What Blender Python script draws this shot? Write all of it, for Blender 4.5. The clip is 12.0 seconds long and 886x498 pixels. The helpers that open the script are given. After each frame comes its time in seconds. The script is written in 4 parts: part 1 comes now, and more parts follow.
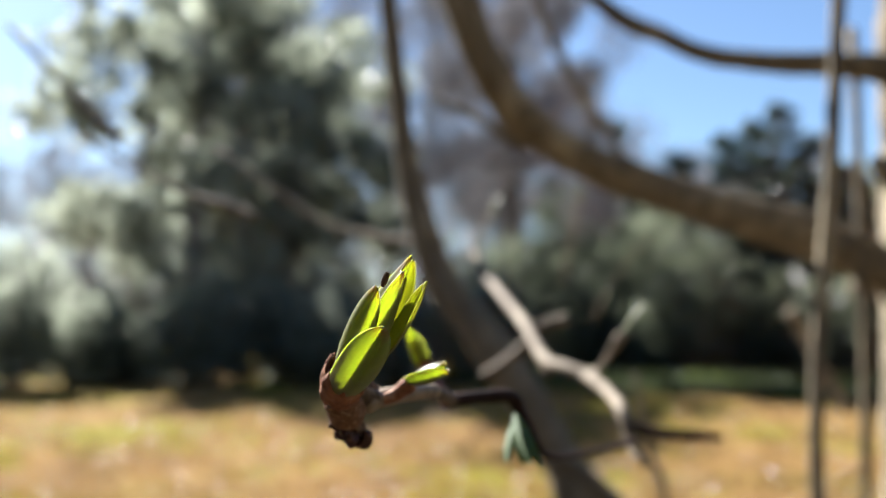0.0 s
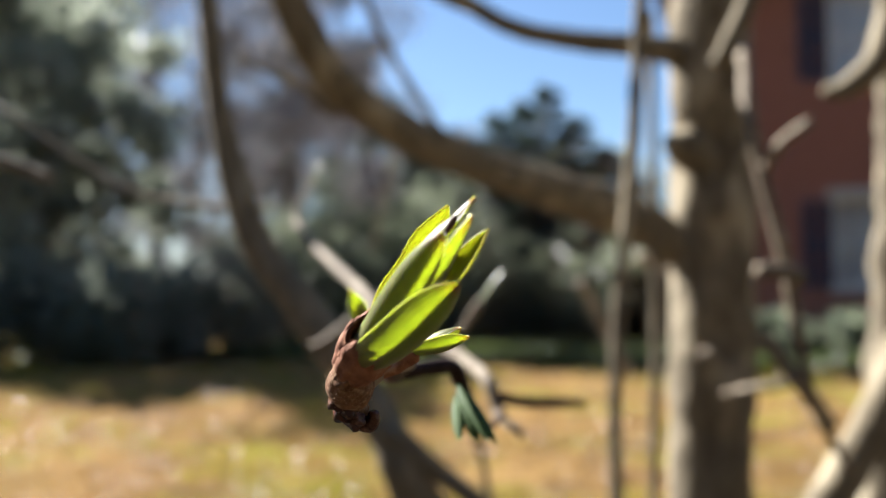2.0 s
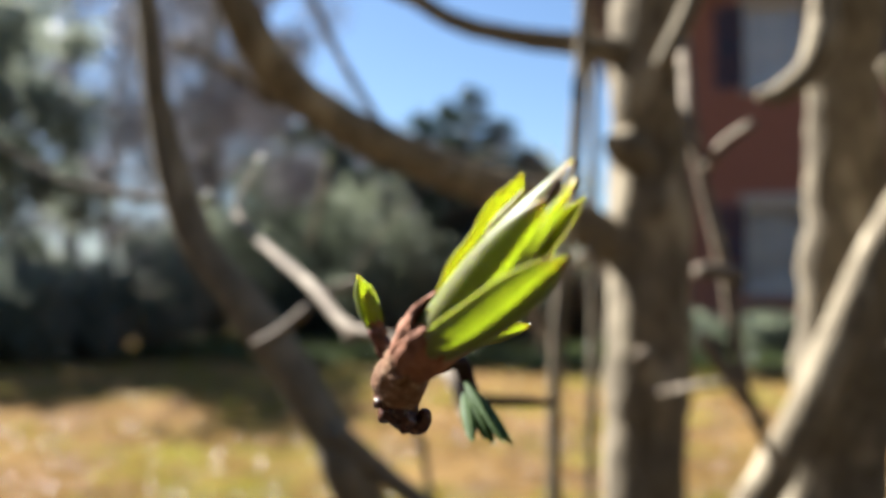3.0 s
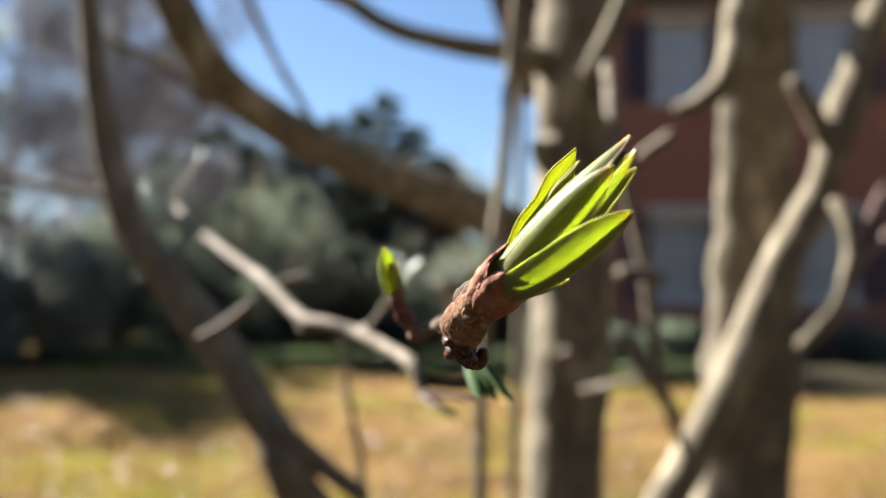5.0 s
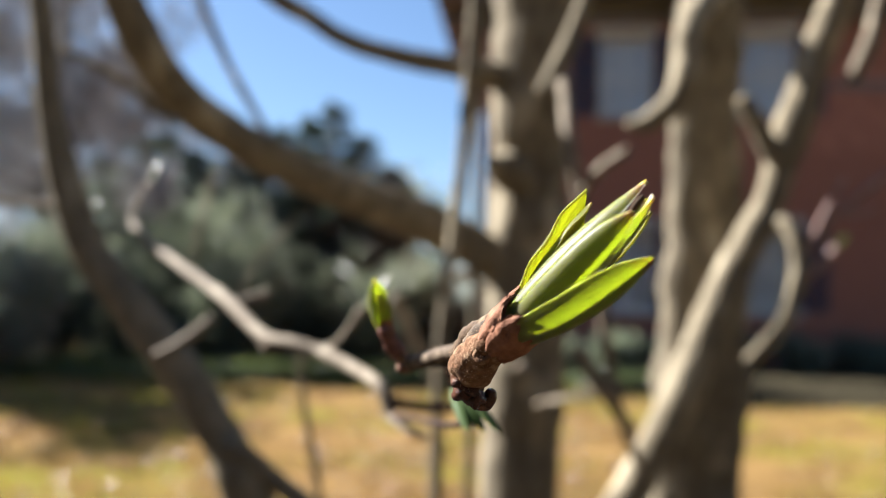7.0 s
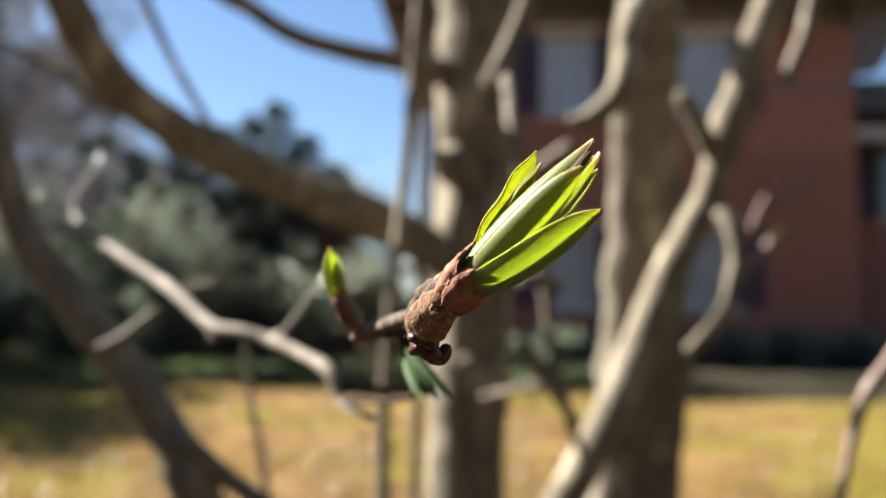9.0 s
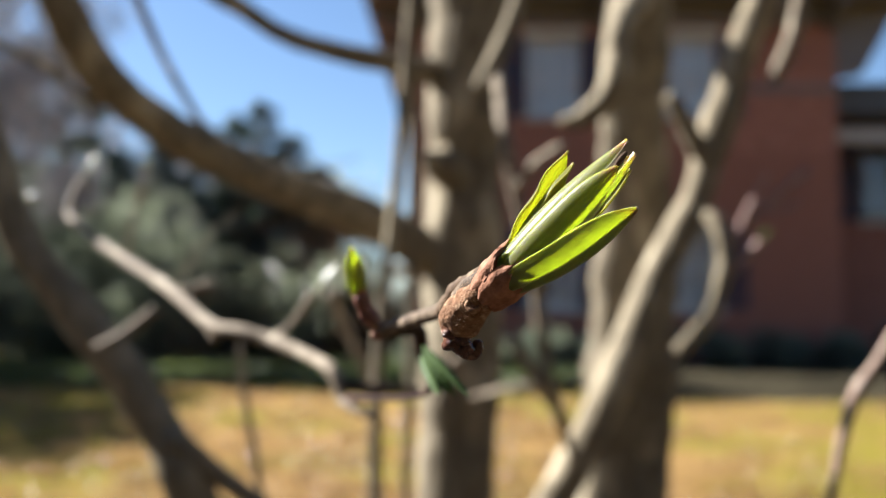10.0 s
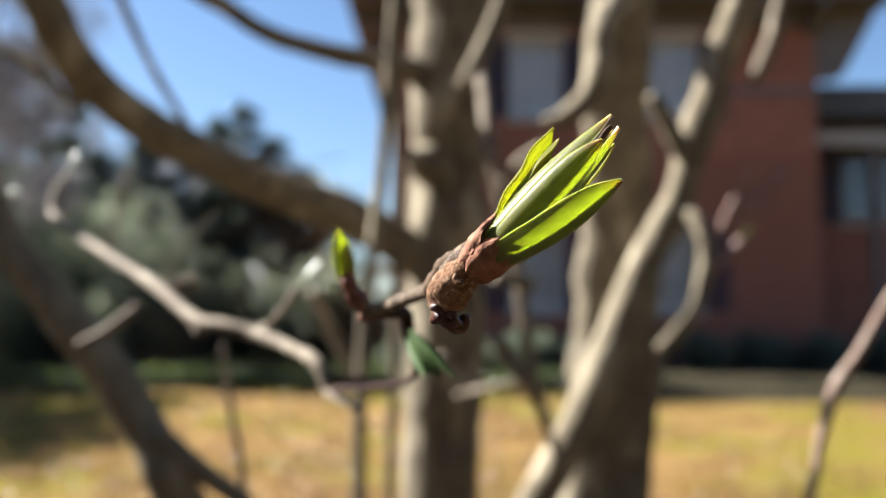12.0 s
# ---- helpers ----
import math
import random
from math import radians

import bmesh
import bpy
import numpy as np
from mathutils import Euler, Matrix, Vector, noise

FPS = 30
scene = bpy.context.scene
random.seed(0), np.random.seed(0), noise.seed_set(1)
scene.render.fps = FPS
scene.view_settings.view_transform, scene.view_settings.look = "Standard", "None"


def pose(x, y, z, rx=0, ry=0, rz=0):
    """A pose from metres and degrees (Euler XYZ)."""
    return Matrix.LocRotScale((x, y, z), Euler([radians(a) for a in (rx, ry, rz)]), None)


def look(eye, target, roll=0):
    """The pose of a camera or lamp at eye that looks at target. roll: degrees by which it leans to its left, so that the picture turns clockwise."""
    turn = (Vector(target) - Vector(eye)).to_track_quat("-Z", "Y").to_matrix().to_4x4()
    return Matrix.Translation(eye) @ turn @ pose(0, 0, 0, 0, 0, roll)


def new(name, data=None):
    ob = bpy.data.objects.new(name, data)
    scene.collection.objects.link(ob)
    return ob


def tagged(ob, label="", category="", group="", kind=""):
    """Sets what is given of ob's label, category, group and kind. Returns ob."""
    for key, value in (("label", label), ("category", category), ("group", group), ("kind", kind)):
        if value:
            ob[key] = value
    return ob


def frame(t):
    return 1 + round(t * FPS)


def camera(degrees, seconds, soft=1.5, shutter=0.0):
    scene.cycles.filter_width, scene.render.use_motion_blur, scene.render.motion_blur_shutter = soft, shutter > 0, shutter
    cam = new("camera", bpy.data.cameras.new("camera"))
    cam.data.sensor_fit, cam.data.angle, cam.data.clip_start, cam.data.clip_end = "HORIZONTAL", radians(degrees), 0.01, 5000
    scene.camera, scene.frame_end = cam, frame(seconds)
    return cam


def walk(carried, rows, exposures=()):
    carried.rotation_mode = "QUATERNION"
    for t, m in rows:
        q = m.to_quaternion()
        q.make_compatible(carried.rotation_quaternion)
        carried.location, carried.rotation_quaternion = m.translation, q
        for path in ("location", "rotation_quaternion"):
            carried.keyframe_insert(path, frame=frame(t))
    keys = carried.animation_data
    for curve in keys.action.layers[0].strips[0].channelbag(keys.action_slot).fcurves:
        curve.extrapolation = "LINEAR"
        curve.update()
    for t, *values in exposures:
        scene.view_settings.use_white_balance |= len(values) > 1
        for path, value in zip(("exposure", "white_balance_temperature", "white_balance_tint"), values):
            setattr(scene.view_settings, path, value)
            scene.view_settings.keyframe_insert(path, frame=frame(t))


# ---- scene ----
cam = camera(51.1, 12.0, soft=1.1)
cam.data.dof.use_dof = True
cam.data.dof.focus_distance = 0.131
cam.data.dof.aperture_fstop = 13.0
PATH = [
    (0.0, pose(0.1002, 0.0186, 1.2189, 94.54, -0.23, 32.66)),
    (0.5, pose(0.0620, 0.0409, 1.2178, 93.32, 0.20, 27.69)),
    (1.0, pose(0.0518, 0.0545, 1.2179, 92.78, 0.43, 23.77)),
    (1.5, pose(0.0550, 0.0370, 1.2157, 92.77, 0.41, 21.14)),
    (2.0, pose(0.0559, 0.0233, 1.2167, 92.92, 0.29, 18.88)),
    (2.5, pose(0.0434, 0.0245, 1.2165, 92.97, 0.06, 16.65)),
    (3.0, pose(0.0338, 0.0342, 1.2145, 92.91, -0.25, 14.09)),
    (3.5, pose(0.0253, 0.0209, 1.2097, 92.78, -0.33, 11.77)),
    (5.5, pose(0.0178, 0.0103, 1.2070, 93.56, -0.77, 7.94)),
    (6.0, pose(0.0167, 0.0149, 1.2096, 93.72, -0.84, 7.12)),
    (6.5, pose(0.0119, 0.0098, 1.2096, 93.84, -0.84, 6.31)),
    (7.0, pose(0.0092, 0.0103, 1.2112, 94.04, -0.71, 5.39)),
    (7.5, pose(0.0086, 0.0104, 1.2099, 94.09, -0.54, 4.42)),
    (9.5, pose(0.0070, 0.0032, 1.2045, 93.97, -0.12, 1.44)),
    (10.0, pose(0.0007, 0.0020, 1.2043, 94.07, -0.15, 1.04)),
    (10.5, pose(-0.0029, 0.0054, 1.2035, 94.13, -0.15, 0.59)),
    (11.0, pose(-0.0005, -0.0002, 1.2035, 94.14, -0.13, 0.27)),
    (11.5, pose(0.0011, -0.0012, 1.2026, 94.13, 0.05, 0.06)),
    (12.0, pose(0.0000, -0.0000, 1.2000, 94.20, 0.00, -0.00)),
]
walk(cam, PATH, exposures=[(0.0, 2.05, 5950, 10), (12.0, 2.05, 5950, 10)])

# ---- light ----
SUN_AZ, SUN_EL = radians(-68), radians(38)   # counted from +y, to the left is negative
world = bpy.data.worlds.new("sky")
scene.world = world
world.use_nodes = True
wn = world.node_tree
sky = wn.nodes.new("ShaderNodeTexSky")
sky.sky_type = "NISHITA"
sky.sun_disc = False
sky.sun_elevation = SUN_EL
sky.sun_rotation = SUN_AZ
sky.air_density, sky.dust_density, sky.ozone_density = 1.0, 0.4, 3.0
wn.links.new(sky.outputs[0], wn.nodes["Background"].inputs[0])
wn.nodes["Background"].inputs[1].default_value = 0.038
lamp = bpy.data.lights.new("sun", "SUN")
lamp.energy, lamp.angle, lamp.color = 5.0, radians(0.53), (1.0, 0.94, 0.85)
sun_dir = Vector((math.sin(SUN_AZ) * math.cos(SUN_EL), math.cos(SUN_AZ) * math.cos(SUN_EL), math.sin(SUN_EL)))
sun = new("sun", lamp)
sun.matrix_world = look(sun_dir * 60, (0, 0, 0))


# ---- materials ----
def material(name, dark, light, scale=40.0, rough=0.8, bump=0.3, bump_scale=None, detail=6.0, stretch=(1, 1, 1), spot=None,
             spot_scale=8.0, spot_at=(0.55, 0.65), vary=0.0, spec=0.3, bump_dist=0.002):
    """Noise between two colours, an optional third colour in blotches, and relief."""
    m = bpy.data.materials.new(name)
    m.use_nodes = True
    nt = m.node_tree
    bsdf = nt.nodes["Principled BSDF"]
    co = nt.nodes.new("ShaderNodeTexCoord")
    mp = nt.nodes.new("ShaderNodeMapping")
    mp.inputs["Scale"].default_value = stretch
    nt.links.new(co.outputs["Object"], mp.inputs[0])
    n1 = nt.nodes.new("ShaderNodeTexNoise")
    n1.inputs["Scale"].default_value, n1.inputs["Detail"].default_value, n1.inputs["Roughness"].default_value = scale, detail, 0.65
    nt.links.new(mp.outputs[0], n1.inputs[0])
    ramp = nt.nodes.new("ShaderNodeValToRGB")
    ramp.color_ramp.elements[0].position, ramp.color_ramp.elements[1].position = 0.3, 0.7
    ramp.color_ramp.elements[0].color, ramp.color_ramp.elements[1].color = (*dark, 1), (*light, 1)
    nt.links.new(n1.outputs[0], ramp.inputs[0])
    col = ramp.outputs[0]
    if spot:
        n2 = nt.nodes.new("ShaderNodeTexNoise")
        n2.inputs["Scale"].default_value, n2.inputs["Detail"].default_value = spot_scale, 4.0
        nt.links.new(mp.outputs[0], n2.inputs[0])
        r2 = nt.nodes.new("ShaderNodeMapRange")
        r2.inputs[1].default_value, r2.inputs[2].default_value = spot_at
        nt.links.new(n2.outputs[0], r2.inputs[0])
        mix = nt.nodes.new("ShaderNodeMix")
        mix.data_type = "RGBA"
        nt.links.new(r2.outputs[0], mix.inputs[0])
        nt.links.new(col, mix.inputs[6])
        mix.inputs[7].default_value = (*spot, 1)
        col = mix.outputs[2]
    if vary:
        oi = nt.nodes.new("ShaderNodeObjectInfo")
        hs = nt.nodes.new("ShaderNodeHueSaturation")
        mr = nt.nodes.new("ShaderNodeMapRange")
        mr.inputs[3].default_value, mr.inputs[4].default_value = 1 - vary, 1 + vary
        nt.links.new(oi.outputs["Random"], mr.inputs[0])
        nt.links.new(mr.outputs[0], hs.inputs["Value"])
        nt.links.new(col, hs.inputs["Color"])
        col = hs.outputs[0]
    nt.links.new(col, bsdf.inputs["Base Color"])
    bsdf.inputs["Roughness"].default_value = rough
    bsdf.inputs["Specular IOR Level"].default_value = spec
    if bump:
        n3 = nt.nodes.new("ShaderNodeTexNoise")
        n3.inputs["Scale"].default_value, n3.inputs["Detail"].default_value = bump_scale or scale * 2, 5.0
        nt.links.new(mp.outputs[0], n3.inputs[0])
        b = nt.nodes.new("ShaderNodeBump")
        b.inputs["Strength"].default_value, b.inputs["Distance"].default_value = bump, bump_dist
        nt.links.new(n3.outputs[0], b.inputs["Height"])
        nt.links.new(b.outputs[0], bsdf.inputs["Normal"])
    return m


def leaf_material(name, dark, light, through_colour, tip=None, amount=0.45, rough=0.35, vein=900.0, tip_from=0.86, bump=0.25, spec=0.5, soft=0.0):
    """A leaf that lets light through. UV: x across, y along."""
    m = bpy.data.materials.new(name)
    m.use_nodes = True
    nt = m.node_tree
    bsdf, out = nt.nodes["Principled BSDF"], nt.nodes["Material Output"]
    uv = nt.nodes.new("ShaderNodeUVMap")
    co = nt.nodes.new("ShaderNodeTexCoord")
    n1 = nt.nodes.new("ShaderNodeTexNoise")
    n1.inputs["Scale"].default_value, n1.inputs["Detail"].default_value = vein, 4.0
    nt.links.new(co.outputs["Object"], n1.inputs[0])
    ramp = nt.nodes.new("ShaderNodeValToRGB")
    ramp.color_ramp.elements[0].position, ramp.color_ramp.elements[1].position = 0.32, 0.68
    ramp.color_ramp.elements[0].color, ramp.color_ramp.elements[1].color = (*dark, 1), (*light, 1)
    nt.links.new(n1.outputs[0], ramp.inputs[0])
    col = ramp.outputs[0]
    sep = nt.nodes.new("ShaderNodeSeparateXYZ")
    nt.links.new(uv.outputs[0], sep.inputs[0])
    if tip:
        add = nt.nodes.new("ShaderNodeMath")
        add.operation = "MULTIPLY_ADD"
        add.inputs[1].default_value = 0.12
        nt.links.new(n1.outputs[0], add.inputs[0])
        nt.links.new(sep.outputs[1], add.inputs[2])
        r2 = nt.nodes.new("ShaderNodeMapRange")
        r2.inputs[1].default_value, r2.inputs[2].default_value = tip_from + 0.06, tip_from + 0.16
        nt.links.new(add.outputs[0], r2.inputs[0])
        mix = nt.nodes.new("ShaderNodeMix")
        mix.data_type = "RGBA"
        nt.links.new(r2.outputs[0], mix.inputs[0])
        nt.links.new(col, mix.inputs[6])
        mix.inputs[7].default_value = (*tip, 1)
        col = mix.outputs[2]
    nt.links.new(col, bsdf.inputs["Base Color"])
    bsdf.inputs["Roughness"].default_value = rough
    bsdf.inputs["Specular IOR Level"].default_value = spec
    bsdf.inputs["Sheen Weight"].default_value = 0.08
    bsdf.inputs["Subsurface Weight"].default_value = soft
    bsdf.inputs["Subsurface Radius"].default_value = (0.8, 1.0, 0.15)
    bsdf.inputs["Subsurface Scale"].default_value = 0.003
    # veins run from the midrib outwards and forwards
    wave = nt.nodes.new("ShaderNodeTexWave")
    wave.wave_type, wave.bands_direction = "BANDS", "DIAGONAL"
    wave.inputs["Scale"].default_value, wave.inputs["Distortion"].default_value = 7.0, 1.2
    nt.links.new(uv.outputs[0], wave.inputs[0])
    mm = nt.nodes.new("ShaderNodeMath")
    mm.operation = "MULTIPLY_ADD"
    mm.inputs[1].default_value = 0.07
    nt.links.new(wave.outputs["Fac"], mm.inputs[0])
    nt.links.new(n1.outputs[0], mm.inputs[2])
    b = nt.nodes.new("ShaderNodeBump")
    b.inputs["Strength"].default_value, b.inputs["Distance"].default_value = bump, 0.0003
    nt.links.new(mm.outputs[0], b.inputs["Height"])
    nt.links.new(b.outputs[0], bsdf.inputs["Normal"])
    tr = nt.nodes.new("ShaderNodeBsdfTranslucent")
    tr.inputs[0].default_value = (*through_colour, 1)
    nt.links.new(b.outputs[0], tr.inputs["Normal"])
    ms = nt.nodes.new("ShaderNodeMixShader")
    ms.inputs[0].default_value = amount
    nt.links.new(bsdf.outputs[0], ms.inputs[1])
    nt.links.new(tr.outputs[0], ms.inputs[2])
    nt.links.new(ms.outputs[0], out.inputs[0])
    return m


PALE_BARK = material("pale_bark", (0.13, 0.104, 0.068), (0.32, 0.264, 0.176), 70, 0.85, 0.6, 160, stretch=(1, 1, 0.5), spec=0.15, spot=(0.40, 0.336, 0.23), spot_scale=26, bump_dist=0.003)
BARK = material("bark", (0.10, 0.081, 0.056), (0.28, 0.231, 0.156), 60, 0.88, 0.6, 140, stretch=(1, 1, 0.5), spec=0.15, spot=(0.40, 0.335, 0.23), spot_scale=22, bump_dist=0.003)
TWIG_BARK = material("twig_bark", (0.11, 0.082, 0.054), (0.28, 0.222, 0.154), 160, 0.75, 0.5, 400, spec=0.2, spot=(0.38, 0.318, 0.228), spot_scale=60, bump_dist=0.0008)
BROWN_TWIG = material("brown_twig_bark", (0.16, 0.10, 0.07), (0.30, 0.205, 0.15), 160, 0.7, 0.5, 400, spot=(0.33, 0.25, 0.19), spot_scale=60, bump_dist=0.0008)
RED_BARK = material("red_bark", (0.09, 0.035, 0.025), (0.24, 0.10, 0.07), 500, 0.5, 0.5, 1200, spot=(0.32, 0.2, 0.13), spot_scale=180, bump_dist=0.0004)
PINK_BARK = material("pink_shoot_bark", (0.19, 0.105, 0.085), (0.36, 0.225, 0.185), 300, 0.6, 0.4, 700, spot=(0.42, 0.30, 0.25), spot_scale=150, bump_dist=0.0005)
STEM_BARK = material("stem_bark", (0.16, 0.11, 0.070), (0.38, 0.29, 0.195), 260, 0.6, 0.15, 700, spot=(0.40, 0.31, 0.21), spot_scale=160, bump_dist=0.0004)
DARK_TWIG = material("dark_twig_bark", (0.016, 0.008, 0.006), (0.045, 0.022, 0.015), 420, 0.7, 0.5, 1000, spec=0.12, spot=(0.075, 0.040, 0.028), spot_scale=150, bump_dist=0.0004)
GREY_STEM = material("grey_stem", (0.045, 0.03, 0.021), (0.15, 0.11, 0.075), 350, 0.75, 0.5, 900, spec=0.1, spot=(0.24, 0.18, 0.125), spot_scale=160, bump_dist=0.0004)
OLD_WOOD = material("old_wood", (0.07, 0.045, 0.03), (0.17, 0.115, 0.072), 600, 0.8, 0.6, 1200, spec=0.1, spot=(0.23, 0.165, 0.105), spot_scale=260, bump_dist=0.0004)
SCALE_BROWN = material("scale_brown", (0.105, 0.054, 0.029), (0.285, 0.152, 0.083), 620, 0.9, 0.8, 1500, spec=0.12, spot=(0.34, 0.225, 0.135), spot_scale=800, spot_at=(0.52, 0.68), bump_dist=0.0005)
SCALE_DARK = material("scale_dark", (0.026, 0.011, 0.008), (0.10, 0.036, 0.023), 800, 0.14, 0.8, 1500, spot=(0.2, 0.1, 0.06), spot_scale=300, bump_dist=0.0005)
SCALE_RED = material("scale_red", (0.17, 0.068, 0.036), (0.36, 0.165, 0.092), 500, 0.75, 0.6, 1400, spec=0.15, spot=(0.40, 0.22, 0.13), spot_scale=250, bump_dist=0.0004)
FUZZ = material("fuzz", (0.36, 0.24, 0.14), (0.52, 0.38, 0.24), 900, 0.7, 0.0)
LEAF = leaf_material("leaf_young", (0.158, 0.164, 0.044), (0.205, 0.207, 0.065), (0.43, 0.43, 0.20), tip=(0.24, 0.09, 0.06), amount=0.30, tip_from=0.87, rough=0.40, spec=0.20, vein=520.0, bump=0.16, soft=0.7)
LEAF_BRIGHT = leaf_material("leaf_bright", (0.16, 0.165, 0.026), (0.21, 0.21, 0.04), (0.54, 0.49, 0.09), tip=(0.30, 0.15, 0.04), amount=0.42, tip_from=0.93, rough=0.4, spec=0.25, vein=520.0, bump=0.3, soft=0.5)
LEAF_PALE = leaf_material("leaf_pale", (0.27, 0.285, 0.16), (0.38, 0.39, 0.24), (0.42, 0.45, 0.20), tip=(0.30, 0.20, 0.13), amount=0.3, tip_from=0.9, rough=0.35, spec=0.5)
LEAF_DARK = leaf_material("leaf_dark", (0.048, 0.085, 0.020), (0.088, 0.145, 0.032), (0.24, 0.36, 0.05), amount=0.3, rough=0.55, spec=0.12)
LAWN = material("lawn_dry_grass", (0.128, 0.074, 0.024), (0.262, 0.160, 0.058), 1.6, 0.95, 0.6, 60, spot=(0.150, 0.128, 0.016), spot_scale=0.5, spot_at=(0.47, 0.60), spec=0.04, bump_dist=0.02)
# dark colour of the unseen bed added to cut light bounced off the lawn
BOUNCE_CUT = material("bounce_cut_ground", (0.020, 0.015, 0.011), (0.056, 0.041, 0.030), 45, 0.9, 0.9, 60, spec=0.04, bump_dist=0.02)
DARK_STRIP = material("dark_brown_strip", (0.022, 0.019, 0.011), (0.050, 0.041, 0.025), 9, 0.95, 0.8, 50, spot=(0.062, 0.052, 0.030), spot_scale=2.0, spec=0.03, bump_dist=0.02)
HEDGE_LEAF = leaf_material("groundcover_leaf", (0.05, 0.066, 0.024), (0.095, 0.115, 0.038), (0.15, 0.19, 0.05), amount=0.4, vein=3.0, bump=0.0)
# sun glare over the left side is put into this paler leaf colour
GLARE_LEAF = leaf_material("glare_pale_leaves", (0.10, 0.115, 0.095), (0.165, 0.18, 0.15), (0.37, 0.40, 0.305), amount=0.58, vein=2.0, bump=0.0)
CONIFER_LEAF = leaf_material("conifer_needles", (0.038, 0.055, 0.045), (0.078, 0.10, 0.076), (0.08, 0.12, 0.07), amount=0.2, vein=2.0, bump=0.0)
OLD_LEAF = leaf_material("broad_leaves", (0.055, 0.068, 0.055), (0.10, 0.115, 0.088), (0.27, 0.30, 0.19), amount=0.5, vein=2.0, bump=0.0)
# dark leaves for the unseen trees that hold back sky light
SKY_BLOCK_LEAF = leaf_material("sky_block_leaves", (0.026, 0.036, 0.022), (0.052, 0.066, 0.038), (0.07, 0.09, 0.04), amount=0.25, vein=2.0, bump=0.0)
FAR_BARK = material("far_bark", (0.10, 0.09, 0.08), (0.21, 0.19, 0.17), 8, 0.9, 0.5, 20, stretch=(1, 1, 0.3), bump_dist=0.02)
BRICK = material("brick", (0.26, 0.105, 0.070), (0.42, 0.175, 0.118), 14, 0.9, 0.4, 60, vary=0.25, bump_dist=0.004)
MORTAR = material("mortar_wall", (0.23, 0.095, 0.066), (0.32, 0.138, 0.098), 5, 0.95, 0.4, 50, bump_dist=0.004)
STONE = material("pale_stone", (0.34, 0.30, 0.27), (0.48, 0.43, 0.38), 6, 0.85, 0.2, 40, bump_dist=0.003)
PAINT = material("cornice_paint", (0.12, 0.10, 0.095), (0.17, 0.145, 0.135), 4, 0.6, 0.1, 30)
SHUTTER = material("shutter_navy", (0.018, 0.024, 0.05), (0.03, 0.04, 0.075), 9, 0.5, 0.1, 40)
SASH = material("sash_white", (0.55, 0.53, 0.5), (0.7, 0.68, 0.64), 8, 0.5, 0.05, 40)
ROOF = material("roof_slate", (0.05, 0.05, 0.055), (0.10, 0.10, 0.105), 3, 0.7, 0.3, 12, vary=0.2, bump_dist=0.01)
BLIND = material("blind_cloth", (0.56, 0.50, 0.46), (0.70, 0.63, 0.58), 5, 0.9, 0.0)
GREY_TWIGS = material("grey_twigs", (0.28, 0.262, 0.255), (0.44, 0.415, 0.405), 3, 0.8, 0.0)
GLASS = bpy.data.materials.new("window_glass")
GLASS.use_nodes = True
gb = GLASS.node_tree.nodes["Principled BSDF"]
gb.inputs["Base Color"].default_value = (0.9, 0.93, 0.95, 1)
gb.inputs["Roughness"].default_value, gb.inputs["Transmission Weight"].default_value, gb.inputs["IOR"].default_value = 0.02, 1.0, 1.45


# ---- builders ----
def part(name, bm, mat, parent=None, label="", smooth=True):
    me = bpy.data.meshes.new(name)
    bm.to_mesh(me)
    bm.free()
    me.materials.append(mat)
    if smooth:
        me.shade_smooth()
    ob = new(name, me)
    if parent:
        ob.parent = parent
    return tagged(ob, label)


def thing(name, label, category, place=(0, 0, 0), group="", kind=""):
    ob = new(name)
    ob.location = place
    ob.empty_display_size = 0.05
    return tagged(ob, label, category, group, kind)


def smooth_path(nodes, steps):
    """Catmull-Rom through nodes of any dimension."""
    p = [np.array(n, float) for n in nodes]
    p = [2 * p[0] - p[1]] + p + [2 * p[-1] - p[-2]]
    res = []
    for i in range(1, len(p) - 2):
        for k in range(steps):
            s = k / steps
            a, b, c, e = p[i - 1], p[i], p[i + 1], p[i + 2]
            res.append(0.5 * (2 * b + (c - a) * s + (2 * a - 5 * b + 4 * c - e) * s * s + (3 * b - a - 3 * c + e) * s ** 3))
    res.append(p[-2])
    return res


